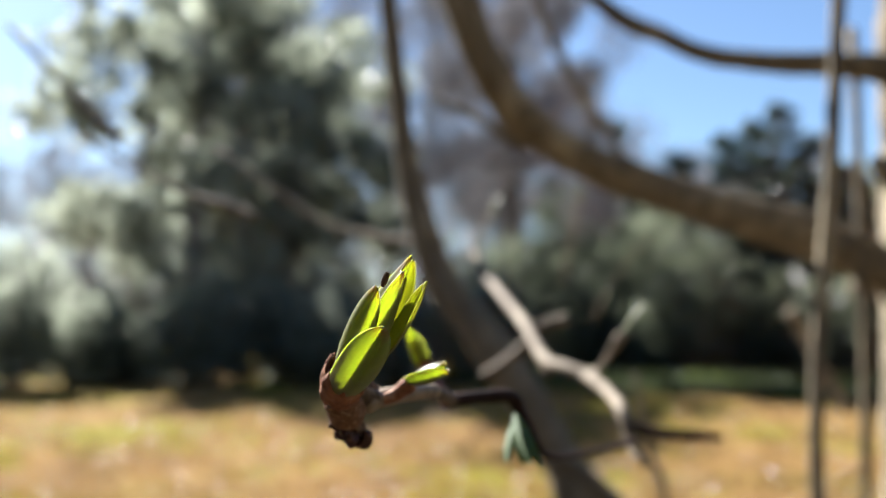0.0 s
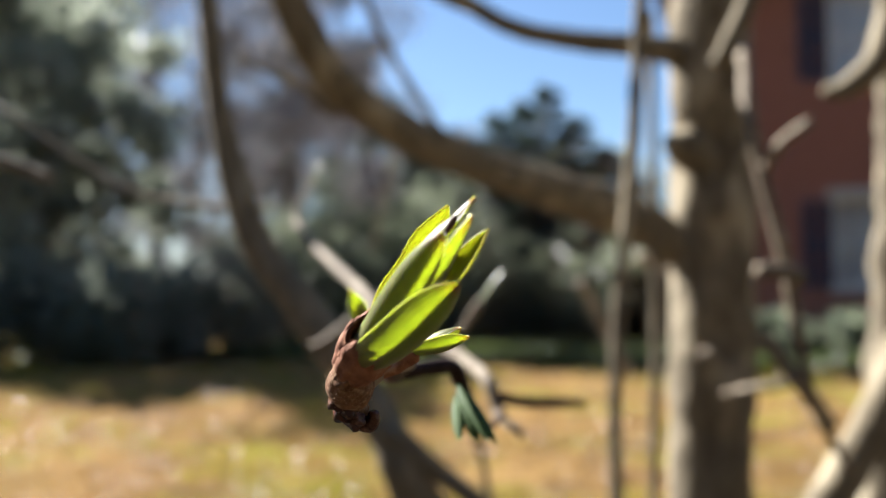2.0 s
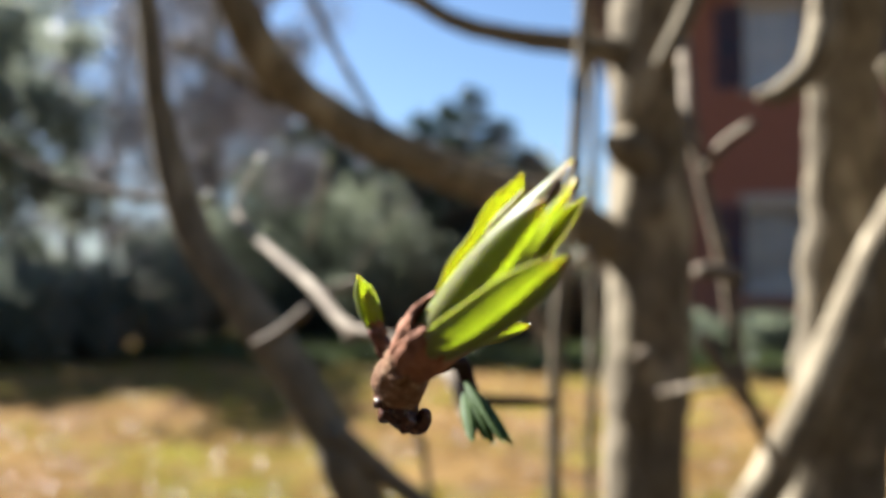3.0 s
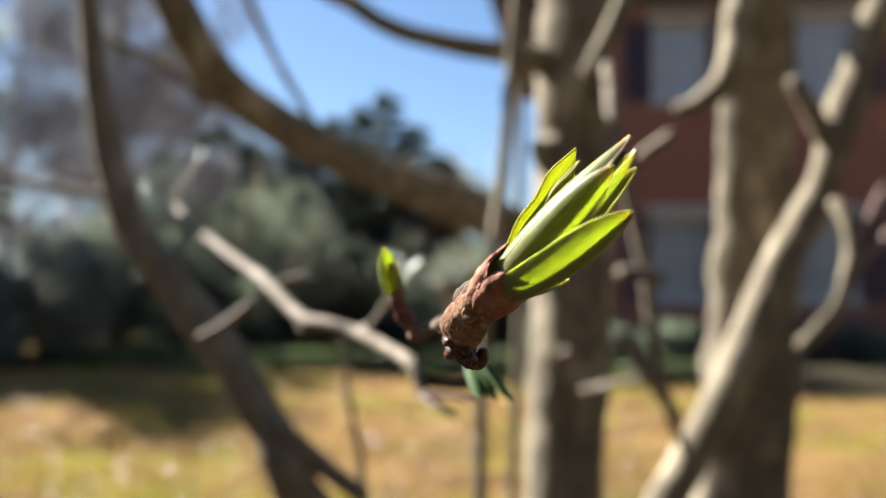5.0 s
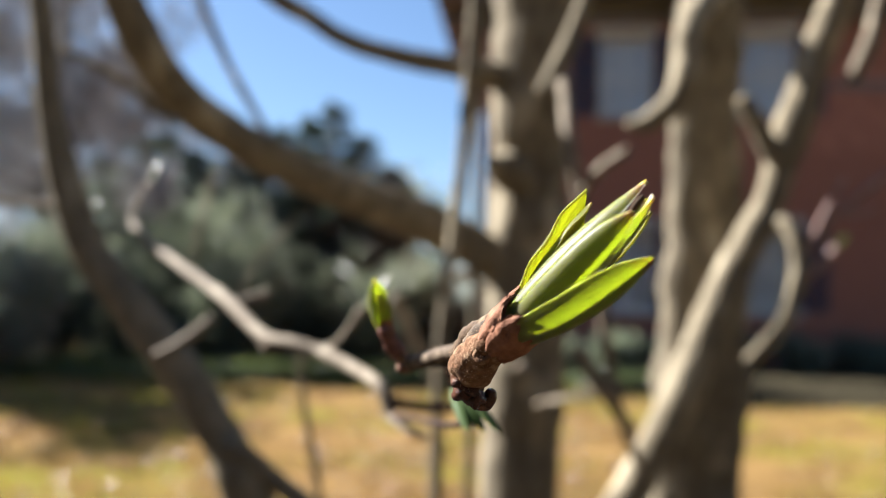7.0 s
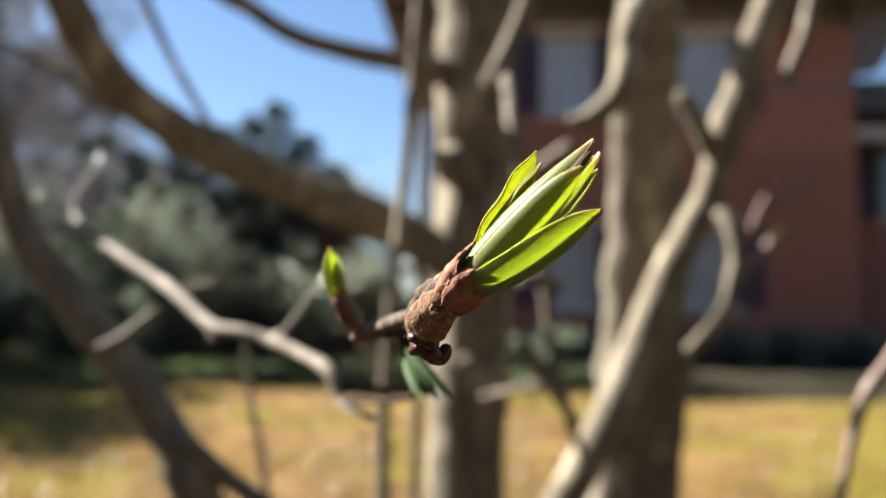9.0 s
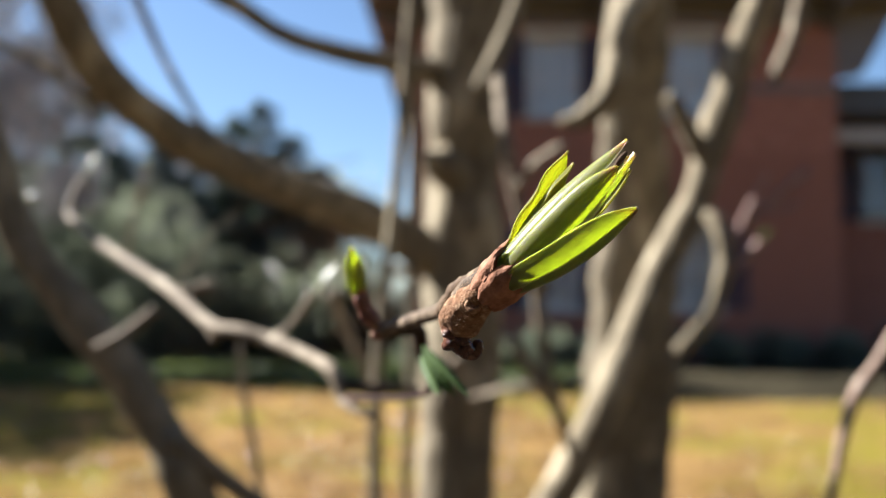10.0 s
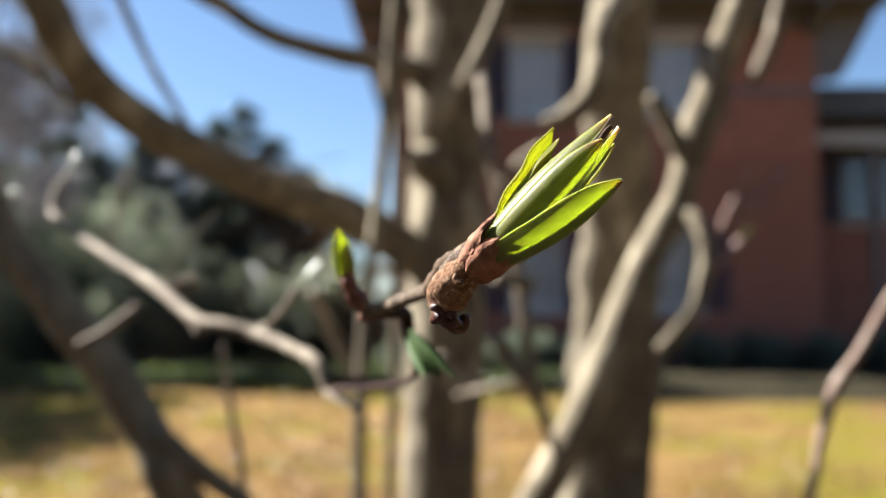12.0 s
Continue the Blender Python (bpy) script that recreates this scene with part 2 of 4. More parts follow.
def tube(nodes, sides=14, steps=6, rough=0.06, knots=0.0, bm=None, grain=60.0, blunt=True, flat=1.0):
    """A limb along nodes (x, y, z, radius): uneven round section, swollen knots, closed rounded ends."""
    bm = bm or bmesh.new()
    path = smooth_path(nodes, steps)
    pts = [Vector(q[:3]) for q in path]
    rad = [max(abs(float(q[3])), 1e-5) for q in path]
    if blunt:
        for e, o in ((0, 1), (-1, -2)):
            d = (pts[e] - pts[o]).normalized()
            cap_p, cap_r = pts[e] + d * rad[e] * 0.45, rad[e] * 0.55
            if e == 0:
                pts.insert(0, cap_p)
                rad.insert(0, cap_r)
            else:
                pts.append(cap_p)
                rad.append(cap_r)
    rings, u = [], None
    n = len(pts)
    for i in range(n):
        t = (pts[min(i + 1, n - 1)] - pts[max(i - 1, 0)]).normalized()
        if u is None:
            u = t.orthogonal().normalized()
        u = (u - t * u.dot(t)).normalized()
        v = t.cross(u)
        ring = []
        for k in range(sides):
            a = 2 * math.pi * k / sides
            d = u * math.cos(a) + v * math.sin(a)
            d.y *= flat
            q = pts[i] + d * rad[i]
            f = 1 + rough * noise.noise(q * grain) * 2 + rough * noise.noise(q * grain * 0.3) * 2
            if knots:
                f += knots * max(0.0, noise.noise(pts[i] * grain * 0.35 + Vector((7, 3, 1)))) * 1.6
            ring.append(bm.verts.new(pts[i] + d * rad[i] * f))
        rings.append(ring)
    for a, b in zip(rings, rings[1:]):
        for k in range(sides):
            bm.faces.new((a[k], a[(k + 1) % sides], b[(k + 1) % sides], b[k]))
    bm.faces.new(rings[0][::-1])
    bm.faces.new(rings[-1])
    return bm


def blade(base, tip, out, width, bow=0.06, cup=1.9, thick=0.0003, twist=0.0, wave=0.0, fat=0.42, nl=28, nw=14, base_width=0.35, bm=None, open_tip=1.0, point=0.75):
    """A young leaf from base to tip. out: the side its back bulges to. cup: how far it is rolled (radians). fat: where it is widest."""
    bm = bm or bmesh.new()
    uvl = bm.loops.layers.uv.get("UVMap") or bm.loops.layers.uv.new("UVMap")
    base, tip, out = Vector(base), Vector(tip), Vector(out)
    along = tip - base
    length = along.length
    along.normalize()
    out = (out - along * out.dot(along)).normalized()
    side0 = along.cross(out)
    grid = [[], []]
    for i in range(nl + 1):
        s = i / nl
        c = base + along * (length * s) + out * (bow * length * math.sin(math.pi * min(1, s * 0.95)))
        ang = twist * s
        o = out * math.cos(ang) + side0 * math.sin(ang)
        sd = side0 * math.cos(ang) - out * math.sin(ang)
        if s < fat:
            w = base_width + (1 - base_width) * math.sin(0.5 * math.pi * s / fat)
        else:
            w = max(0.07, math.cos(0.5 * math.pi * ((s - fat) / (1 - fat)) ** 1.6) ** point)
        w *= width
        cc = cup * (1 + (open_tip - 1) * s)
        r = w / max(cc, 0.05)
        rows = [[], []]
        for k in range(nw + 1):
            h = k / nw - 0.5
            a = h * cc
            ripple = wave * width * math.sin(s * 17 + h * 3) * abs(h) * 2
            rib = -0.05 * width * math.exp(-(h / 0.05) ** 2)
            x = r * math.sin(a)
            y = r * (math.cos(a) - 1)
            p = c + sd * x + o * (y + ripple + rib)
            nrm = o * math.cos(a) + sd * math.sin(a)
            rows[0].append(bm.verts.new(p + nrm * thick * 0.5))
            rows[1].append(bm.verts.new(p - nrm * thick * 0.5))
        grid[0].append(rows[0])
        grid[1].append(rows[1])

    def quad(vs, uvs):
        try:
            f = bm.faces.new(vs)
        except ValueError:
            return
        for lp, q in zip(f.loops, uvs):
            lp[uvl].uv = q
    for g, flip in ((0, False), (1, True)):
        for i in range(nl):
            for k in range(nw):
                vs = [grid[g][i][k], grid[g][i][k + 1], grid[g][i + 1][k + 1], grid[g][i + 1][k]]
                us = [(k / nw, i / nl), ((k + 1) / nw, i / nl), ((k + 1) / nw, (i + 1) / nl), (k / nw, (i + 1) / nl)]
                quad(vs[::-1] if not flip else vs, us[::-1] if not flip else us)
    for k in (0, nw):
        for i in range(nl):
            vs = [grid[0][i][k], grid[0][i + 1][k], grid[1][i + 1][k], grid[1][i][k]]
            us = [(k / nw, i / nl), (k / nw, (i + 1) / nl), (k / nw, (i + 1) / nl), (k / nw, i / nl)]
            quad(vs if k == 0 else vs[::-1], us if k == 0 else us[::-1])
    for i in (0, nl):
        for k in range(nw):
            vs = [grid[0][i][k], grid[0][i][k + 1], grid[1][i][k + 1], grid[1][i][k]]
            us = [(k / nw, i / nl)] * 4
            quad(vs if i else vs[::-1], us)
    return bm


def box(bm, x0, y0, z0, x1, y1, z1, bevel=0.0):
    r = bmesh.ops.create_cube(bm, size=1.0, matrix=Matrix.Translation(((x0 + x1) / 2, (y0 + y1) / 2, (z0 + z1) / 2)) @ Matrix.Diagonal((x1 - x0, y1 - y0, z1 - z0, 1)))
    if bevel:
        edges = {e for v in r["verts"] for e in v.link_edges}
        bmesh.ops.bevel(bm, geom=list(edges), offset=bevel, segments=1, affect="EDGES")
    return bm


def leaf_cloud(centres, count, size, flat=0.0, seed=1, spread=1.0, long=1.6):
    """Many small bent leaves scattered round centres (x, y, z, radius), as one mesh."""
    rng = np.random.default_rng(seed)
    c = np.array(centres)
    wts = c[:, 3] ** 2
    pick = rng.choice(len(c), count, p=wts / wts.sum())
    d = rng.normal(size=(count, 3))
    d /= np.linalg.norm(d, axis=1)[:, None]
    rr = rng.random(count) ** 0.45
    pos = c[pick, :3] + d * (rr * c[pick, 3] * spread)[:, None] * np.array([1, 1, 1 - 0.35 * flat])
    a = rng.normal(size=(count, 3))
    a[:, 2] -= 0.35
    a /= np.linalg.norm(a, axis=1)[:, None]
    b = np.cross(a, rng.normal(size=(count, 3)))
    b /= np.linalg.norm(b, axis=1)[:, None]
    n = np.cross(a, b)
    s = size * (0.6 + 0.8 * rng.random(count))[:, None]
    v = np.stack([pos - a * s * long * 0.5, pos + b * s * 0.5 + n * s * 0.12, pos + a * s * long * 0.5, pos - b * s * 0.5 + n * s * 0.12], 1).reshape(-1, 3)
    base = np.arange(count) * 4
    f = np.stack([np.stack([base, base + 1, base + 2], 1), np.stack([base, base + 2, base + 3], 1)], 1).reshape(-1, 3)
    return v, f


def cloud_part(name, data, mat, parent, label=""):
    me = bpy.data.meshes.new(name)
    me.from_pydata(data[0].tolist(), [], data[1].tolist())
    me.uv_layers.new(name="UVMap")
    me.materials.append(mat)
    ob = new(name, me)
    ob.parent = parent
    return tagged(ob, label)


# ---- ground ----
def build_ground():
    bm = bmesh.new()
    steps = [-300, -120, -60] + [x * 2.0 for x in range(-20, 21)] + [60, 120, 300]
    rows = [[bm.verts.new((x, y + 8, 0.0 if abs(x) < 4 and y < 0 else 0.10 * noise.noise(Vector((x * 0.12, y * 0.12, 0))))) for x in steps] for y in steps]
    for a, b in zip(rows, rows[1:]):
        for k in range(len(steps) - 1):
            bm.faces.new((a[k], a[k + 1], b[k + 1], b[k]))
    return tagged(part("ground", bm, LAWN), "dry tan winter lawn with greening patches", "lawn", kind="structure")


build_ground()


def build_bounce_cut_bed():
    """An unseen dark bed added round the foot of the tree to cut bounced light: a low uneven mound and loose chips."""
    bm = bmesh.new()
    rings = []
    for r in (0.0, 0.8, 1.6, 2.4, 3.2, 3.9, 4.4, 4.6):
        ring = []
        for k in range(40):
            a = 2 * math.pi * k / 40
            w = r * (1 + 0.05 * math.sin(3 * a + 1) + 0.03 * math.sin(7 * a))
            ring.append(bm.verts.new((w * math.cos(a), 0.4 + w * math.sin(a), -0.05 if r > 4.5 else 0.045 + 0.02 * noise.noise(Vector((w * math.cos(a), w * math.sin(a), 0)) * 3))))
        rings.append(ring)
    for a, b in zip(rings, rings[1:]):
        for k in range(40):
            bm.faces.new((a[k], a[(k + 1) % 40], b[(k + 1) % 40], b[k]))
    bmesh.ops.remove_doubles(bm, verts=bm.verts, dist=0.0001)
    tagged(part("unseen_dark_bed", bm, BOUNCE_CUT), "unseen dark bed added round the tree to cut bounced light", "mulch bed", kind="structure")


build_bounce_cut_bed()
# chips of the same dark colour, added over the unseen bed
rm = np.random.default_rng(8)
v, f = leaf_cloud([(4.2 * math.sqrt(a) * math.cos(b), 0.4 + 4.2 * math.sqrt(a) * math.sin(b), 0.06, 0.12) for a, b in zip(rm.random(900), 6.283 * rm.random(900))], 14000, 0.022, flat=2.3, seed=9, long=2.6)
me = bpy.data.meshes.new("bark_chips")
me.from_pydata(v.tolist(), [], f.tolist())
me.materials.append(BOUNCE_CUT)
tagged(new("bark_chips", me), "loose dark chips added on the unseen bed", "mulch", kind="stuff")


def build_house_strip():
    """A dark grey-brown strip in front of the house, with a wavy edge to the lawn."""
    bm = bmesh.new()
    rows = []
    for k in range(49):
        x = 0.4 + 0.4 * k
        front = 12.5 + 0.25 * math.sin(x * 0.9) + 0.12 * math.sin(x * 2.7) + max(0.0, 2.6 - x) * 1.6
        rows.append([bm.verts.new((x, front + (19.4 - front) * j / 6, -0.08 if j == 0 else 0.16 + 0.04 * noise.noise(Vector((x * 1.5, j * 1.3, 4))))) for j in range(7)])
    for a, b in zip(rows, rows[1:]):
        for j in range(6):
            bm.faces.new((a[j], b[j], b[j + 1], a[j + 1]))
    tagged(part("ground_strip", bm, DARK_STRIP), "dark grey-brown strip before the house", "planting bed", kind="structure")


build_house_strip()

# ---- the multi-stemmed tree ----
tree = thing("multi_stem_tree", "bare multi-stemmed tree with pale grey bark in early spring", "tree", (0, 1.15, 0))


def limb(name, nodes, mat=BARK, knots=0.0, sides=16, steps=7, rough=0.05, grain=40.0, label="", flat=1.0):
    ob = part(name, tube(nodes, sides, steps, rough, knots, grain=grain, flat=flat), mat, tree, label)
    ob.matrix_parent_inverse = Matrix.Translation((0, -1.15, 0))
    return ob


limb("trunk", [(-0.0150, 1.0500, 3.4000, 0.0238), (0.0150, 1.0800, 2.5000, 0.0335), (0.0065, 1.0891, 1.9356, 0.0389), (0.0106, 1.1115, 1.6307, 0.0443), (0.0064, 1.1221, 1.4851, 0.0464), (0.0043, 1.1313, 1.3604, 0.0464), (0.0043, 1.1384, 1.2633, 0.0486), (-0.0005, 1.1501, 1.1039, 0.0464), (-0.0061, 1.1603, 0.9653, 0.0486), (-0.0250, 1.1700, 0.5000, 0.0518), (-0.0450, 1.1800, -0.0500, 0.0756)], knots=0.12, sides=28, steps=10)
limb("knot", [(0.0, 1.112, 1.375, 0.030), (-0.024, 1.088, 1.383, 0.024), (-0.034, 1.074, 1.386, 0.014)], sides=16, grain=60.0, rough=0.12, label="swollen bark knot")
limb("trunk", [(0.40, 1.22, 3.3, 0.025), (0.33, 1.27, 2.6, 0.032), (0.2850, 1.2993, 2.0776, 0.0400), (0.2640, 1.3260, 1.7138, 0.0440), (0.2560, 1.3387, 1.5401, 0.0465), (0.2540, 1.3496, 1.3913, 0.0510), (0.2560, 1.3599, 1.2507, 0.0565), (0.2496, 1.3721, 1.0853, 0.0638), (0.2305, 1.3842, 0.9200, 0.0660), (0.13, 1.38, 0.5, 0.065), (0.04, 1.36, -0.05, 0.085)], knots=0.12, sides=28, steps=10, flat=0.58)
limb("branch", [(0.05, 1.28, 0.5, 0.0310), (0.07, 1.27, 0.72, 0.0275), (0.1104, 1.2643, 0.9145, 0.0258), (0.1520, 1.2576, 1.0050, 0.0249), (0.2011, 1.2504, 1.1030, 0.0241), (0.2540, 1.2408, 1.2349, 0.0232), (0.2880, 1.2355, 1.3066, 0.0224), (0.3145, 1.2316, 1.3593, 0.0206), (0.3311, 1.2272, 1.4196, 0.0213), (0.3538, 1.2222, 1.4875, 0.0204), (0.3712, 1.2175, 1.5516, 0.0204), (0.3992, 1.2123, 1.6232, 0.0204), (0.4241, 1.2056, 1.7137, 0.0184), (0.4657, 1.1901, 1.9247, 0.0145)], mat=PALE_BARK, knots=0.22, sides=20)
limb("branch", [(0.2786, 1.3281, 1.6848, 0.0220), (0.2116, 1.1969, 1.5874, 0.0179), (0.2047, 1.1822, 1.5302, 0.0169), (0.1915, 1.1854, 1.4863, 0.0169), (0.1585, 1.1875, 1.4585, 0.0141), (0.1328, 1.1878, 1.4541, 0.0075)], mat=PALE_BARK, knots=0.15)
limb("branch", [(-0.42, 0.86, 1.72, 0.006), (-0.2803, 0.9262, 1.5589, 0.0090), (-0.2294, 0.9586, 1.5273, 0.0095), (-0.1853, 0.9804, 1.5036, 0.0100), (-0.1281, 1.0112, 1.4939, 0.0110), (-0.0678, 1.0514, 1.4923, 0.0130), (-0.0165, 1.1115, 1.4929, 0.0180)], knots=0.08)
limb("branch", [(-0.44, 0.70, 1.85, 0.014), (-0.3720, 0.7764, 1.5500, 0.0180), (-0.3530, 0.8017, 1.4770, 0.0188), (-0.3360, 0.8348, 1.4335, 0.0196), (-0.3070, 0.8873, 1.3990, 0.0205), (-0.2560, 0.9496, 1.3700, 0.0215), (-0.1850, 1.0219, 1.3430, 0.0228), (-0.0957, 1.0848, 1.3103, 0.0250), (-0.0097, 1.1384, 1.2633, 0.0280)], knots=0.08, sides=20, mat=PALE_BARK)
limb("branch", [(-0.3280, 0.8555, 1.4200, 0.0060), (-0.3400, 0.8477, 1.3994, 0.0048), (-0.3751, 0.8356, 1.4281, 0.0042), (-0.4373, 0.8333, 1.4591, 0.0036)])
limb("branch", [(-0.40, 0.62, 1.9, 0.00516), (-0.3516, 0.6435, 1.4494, 0.00817), (-0.3396, 0.6511, 1.3450, 0.00989), (-0.3154, 0.6573, 1.2608, 0.01247), (-0.2832, 0.6604, 1.2186, 0.01462), (-0.2551, 0.6631, 1.1825, 0.01548), (-0.2289, 0.6656, 1.1484, 0.01548), (-0.2088, 0.6681, 1.1143, 0.01548), (-0.1910, 0.6709, 1.0762, 0.01634), (-0.1640, 0.7250, 1.0036, 0.01720), (-0.08, 0.95, 0.72, 0.02236), (-0.05, 1.13, 0.45, 0.02580)], knots=0.08, sides=20, mat=PALE_BARK)
limb("branch", [(-0.2037, 0.6578, 1.1176, 0.0100), (-0.1746, 0.6697, 1.0922, 0.0080), (-0.1405, 0.6817, 1.0653, 0.0070)])
limb("twig", [(0.3107, 1.2329, 1.3427, 0.0120), (0.3327, 1.2041, 1.3246, 0.0110), (0.3409, 1.1975, 1.2776, 0.0110), (0.3278, 1.2015, 1.2229, 0.0110), (0.3043, 1.2045, 1.1827, 0.0110), (0.2809, 1.2063, 1.1587, 0.0090)], mat=PALE_BARK, knots=0.15, sides=12)
limb("twig", [(0.3232, 1.2181, 1.4067, 0.0120), (0.3020, 1.2055, 1.4421, 0.0120), (0.2714, 1.1824, 1.4841, 0.0100)], mat=PALE_BARK, knots=0.15, sides=12)
limb("twig", [(0.1082, 0.9778, 1.6482, 0.0099), (0.0700, 0.9665, 1.5559, 0.0090), (0.0467, 0.9621, 1.4930, 0.0090), (0.0213, 0.9569, 1.4419, 0.0081)], mat=PALE_BARK, knots=0.15, sides=12)
limb("twig", [(0.4507, 1.1678, 1.6825, 0.0100), (0.4346, 1.1742, 1.5949, 0.0100), (0.4251, 1.1772, 1.5548, 0.0090), (0.4039, 1.1807, 1.5074, 0.0080)], mat=TWIG_BARK, knots=0.15, sides=12)
limb("twig", [(0.0443, 1.0813, 1.4952, 0.00738), (0.0479, 0.9945, 1.4078, 0.00697), (0.0597, 0.9904, 1.3342, 0.00623), (0.0797, 0.9965, 1.2493, 0.00623), (0.0927, 1.0123, 1.1641, 0.00623), (0.1070, 1.0360, 1.1010, 0.00541), (0.1507, 1.2171, 1.0113, 0.00574)], mat=TWIG_BARK, knots=0.15, sides=12)
limb("twig", [(0.0590, 1.0115, 1.1763, 0.0066), (0.0743, 1.0133, 1.1518, 0.0085), (0.0967, 1.0251, 1.1205, 0.0085), (0.1247, 1.1120, 1.0772, 0.0070)], mat=TWIG_BARK, knots=0.15, sides=12)
limb("twig", [(0.0041, 1.1302, 1.1022, 0.00360), (0.0413, 1.0346, 1.1197, 0.00396), (0.0936, 1.0244, 1.1291, 0.00456)], mat=TWIG_BARK, knots=0.15, sides=12)
limb("twig", [(0.0919, 0.9977, 1.2342, 0.0085), (0.0715, 0.9687, 1.2397, 0.0085), (0.0556, 0.9497, 1.2389, 0.0076)], mat=TWIG_BARK, knots=0.15, sides=12)
limb("twig", [(0.0615, 0.9899, 1.3403, 0.0057), (0.0788, 0.9409, 1.3596, 0.0047), (0.1017, 0.9113, 1.3717, 0.0043)], mat=TWIG_BARK, knots=0.15, sides=12)
limb("shoot", [(0.3395, 1.1994, 1.2520, 0.0070), (0.3599, 1.1878, 1.2733, 0.0060), (0.3799, 1.1760, 1.2978, 0.0060)], mat=PINK_BARK, sides=10, label="young pinkish shoot")
limb("shoot", [(0.3373, 1.1978, 1.2739, 0.0060), (0.3702, 1.1940, 1.3250, 0.0050), (0.4068, 1.1916, 1.3578, 0.0050), (0.4470, 1.1892, 1.3907, 0.0040)], mat=PINK_BARK, sides=10, label="young pinkish shoot")
limb("shoot", [(0.3560, 1.1930, 1.3060, 0.0042), (0.3700, 1.1850, 1.3430, 0.0036), (0.3930, 1.1800, 1.3830, 0.0028)], mat=PINK_BARK, sides=10, label="young pinkish shoot")
limb("shoot", [(0.3900, 1.1922, 1.3440, 0.0036), (0.4080, 1.1900, 1.3400, 0.0030), (0.4330, 1.1880, 1.3480, 0.0024)], mat=PINK_BARK, sides=10, label="young pinkish shoot")
limb("twig", [(-0.3621, 0.9977, 1.2677, 0.0024), (-0.3469, 0.9933, 1.3285, 0.0022), (-0.3389, 0.9910, 1.3589, 0.002)], mat=TWIG_BARK, sides=10)
limb("sucker", [(0.0, 0.92, 2.2, 0.0041), (-0.0472, 0.9555, 1.5702, 0.0068), (-0.0549, 0.9625, 1.4749, 0.0068), (-0.0645, 0.9712, 1.3557, 0.0068), (-0.0770, 0.9791, 1.2485, 0.0068), (-0.0860, 0.9865, 1.1472, 0.0068), (-0.0896, 0.9974, 0.9982, 0.0075), (-0.09, 1.05, 0.4, 0.0082), (-0.07, 1.12, -0.03, 0.0095)], mat=BARK, sides=12)
limb("sucker", [(-0.0558, 1.0686, 1.5323, 0.0056), (-0.0545, 1.0754, 1.4395, 0.0048), (-0.0558, 1.0861, 1.2937, 0.0048), (-0.0571, 1.0972, 1.1413, 0.0056), (-0.0625, 1.1094, 0.9756, 0.0056), (-0.06, 1.14, 0.3, 0.0072), (-0.06, 1.15, -0.03, 0.0080)], mat=BARK, sides=12)
limb("twig", [(-0.3294, 0.8544, 1.5806, 0.0050), (-0.3133, 0.8588, 1.5218, 0.0048), (-0.2984, 0.8823, 1.4744, 0.0045), (-0.2838, 0.9050, 1.4385, 0.0042), (-0.2640, 0.9276, 1.4000, 0.0040), (-0.2520, 0.9498, 1.3700, 0.0040)], mat=TWIG_BARK, sides=10)
limb("twig", [(-0.0515, 0.4035, 1.1740, 0.0026), (-0.040, 0.410, 1.1718, 0.0024), (-0.028, 0.417, 1.1710, 0.0022), (-0.0169, 0.4231, 1.1701, 0.0014)], mat=DARK_TWIG, sides=12, grain=200.0, label="dark dead twig")
limb("sucker", [(-0.1703, 0.7235, 1.1787, 0.0016), (-0.1687, 0.7365, 1.1385, 0.0026), (-0.1651, 0.7492, 1.1016, 0.0030), (-0.1643, 0.7834, 1.0462, 0.0034)] + [(-0.13, 0.88, 0.6, 0.006), (-0.09, 1.06, -0.03, 0.009)], mat=TWIG_BARK, sides=10)
limb("twig", [(-0.002, 1.12, 1.150, 0.010), (-0.0016, 1.085, 1.149, 0.008), (-0.0016, 1.07, 1.1485, 0.007)], mat=TWIG_BARK)
limb("twig", [(-0.13, 1.42, 1.10, 0.008), (-0.17, 1.41, 1.18, 0.008), (-0.19, 1.40, 1.225, 0.009), (-0.192, 1.385, 1.233, 0.009)], mat=TWIG_BARK)
limb("twig", [(-0.02, 1.2, 1.20, 0.007), (-0.07, 1.25, 1.26, 0.007), (-0.085, 1.22, 1.262, 0.008)], mat=TWIG_BARK)
limb("twig", [(-0.2793, 0.6839, 1.3084, 0.00176), (-0.2810, 0.6653, 1.2882, 0.00235), (-0.2718, 0.6466, 1.2697, 0.00286), (-0.2136, 0.5786, 1.2411, 0.00319), (-0.1629, 0.5200, 1.2188, 0.00328), (-0.1271, 0.4764, 1.1990, 0.00344), (-0.1091, 0.4615, 1.1962, 0.00319), (-0.0902, 0.4518, 1.1916, 0.00336), (-0.0684, 0.4272, 1.1854, 0.00277), (-0.0553, 0.4075, 1.1801, 0.00319), (-0.0505, 0.4032, 1.1712, 0.00286), (-0.0479, 0.3985, 1.1667, 0.00218), (-0.0320, 0.3737, 1.1634, 0.00126)], mat=TWIG_BARK, knots=0.25, sides=16, grain=120.0, rough=0.07)
limb("twig", [(-0.1629, 0.5203, 1.2156, 0.0028), (-0.1564, 0.5302, 1.2172, 0.0030), (-0.1445, 0.5399, 1.2218, 0.0032)], mat=TWIG_BARK, sides=12, grain=150.0)
limb("twig", [(-0.2277, 0.5828, 1.1829, 0.0030), (-0.2118, 0.5823, 1.1906, 0.0034), (-0.1906, 0.5811, 1.2068, 0.0034)], mat=TWIG_BARK, sides=12, grain=150.0)
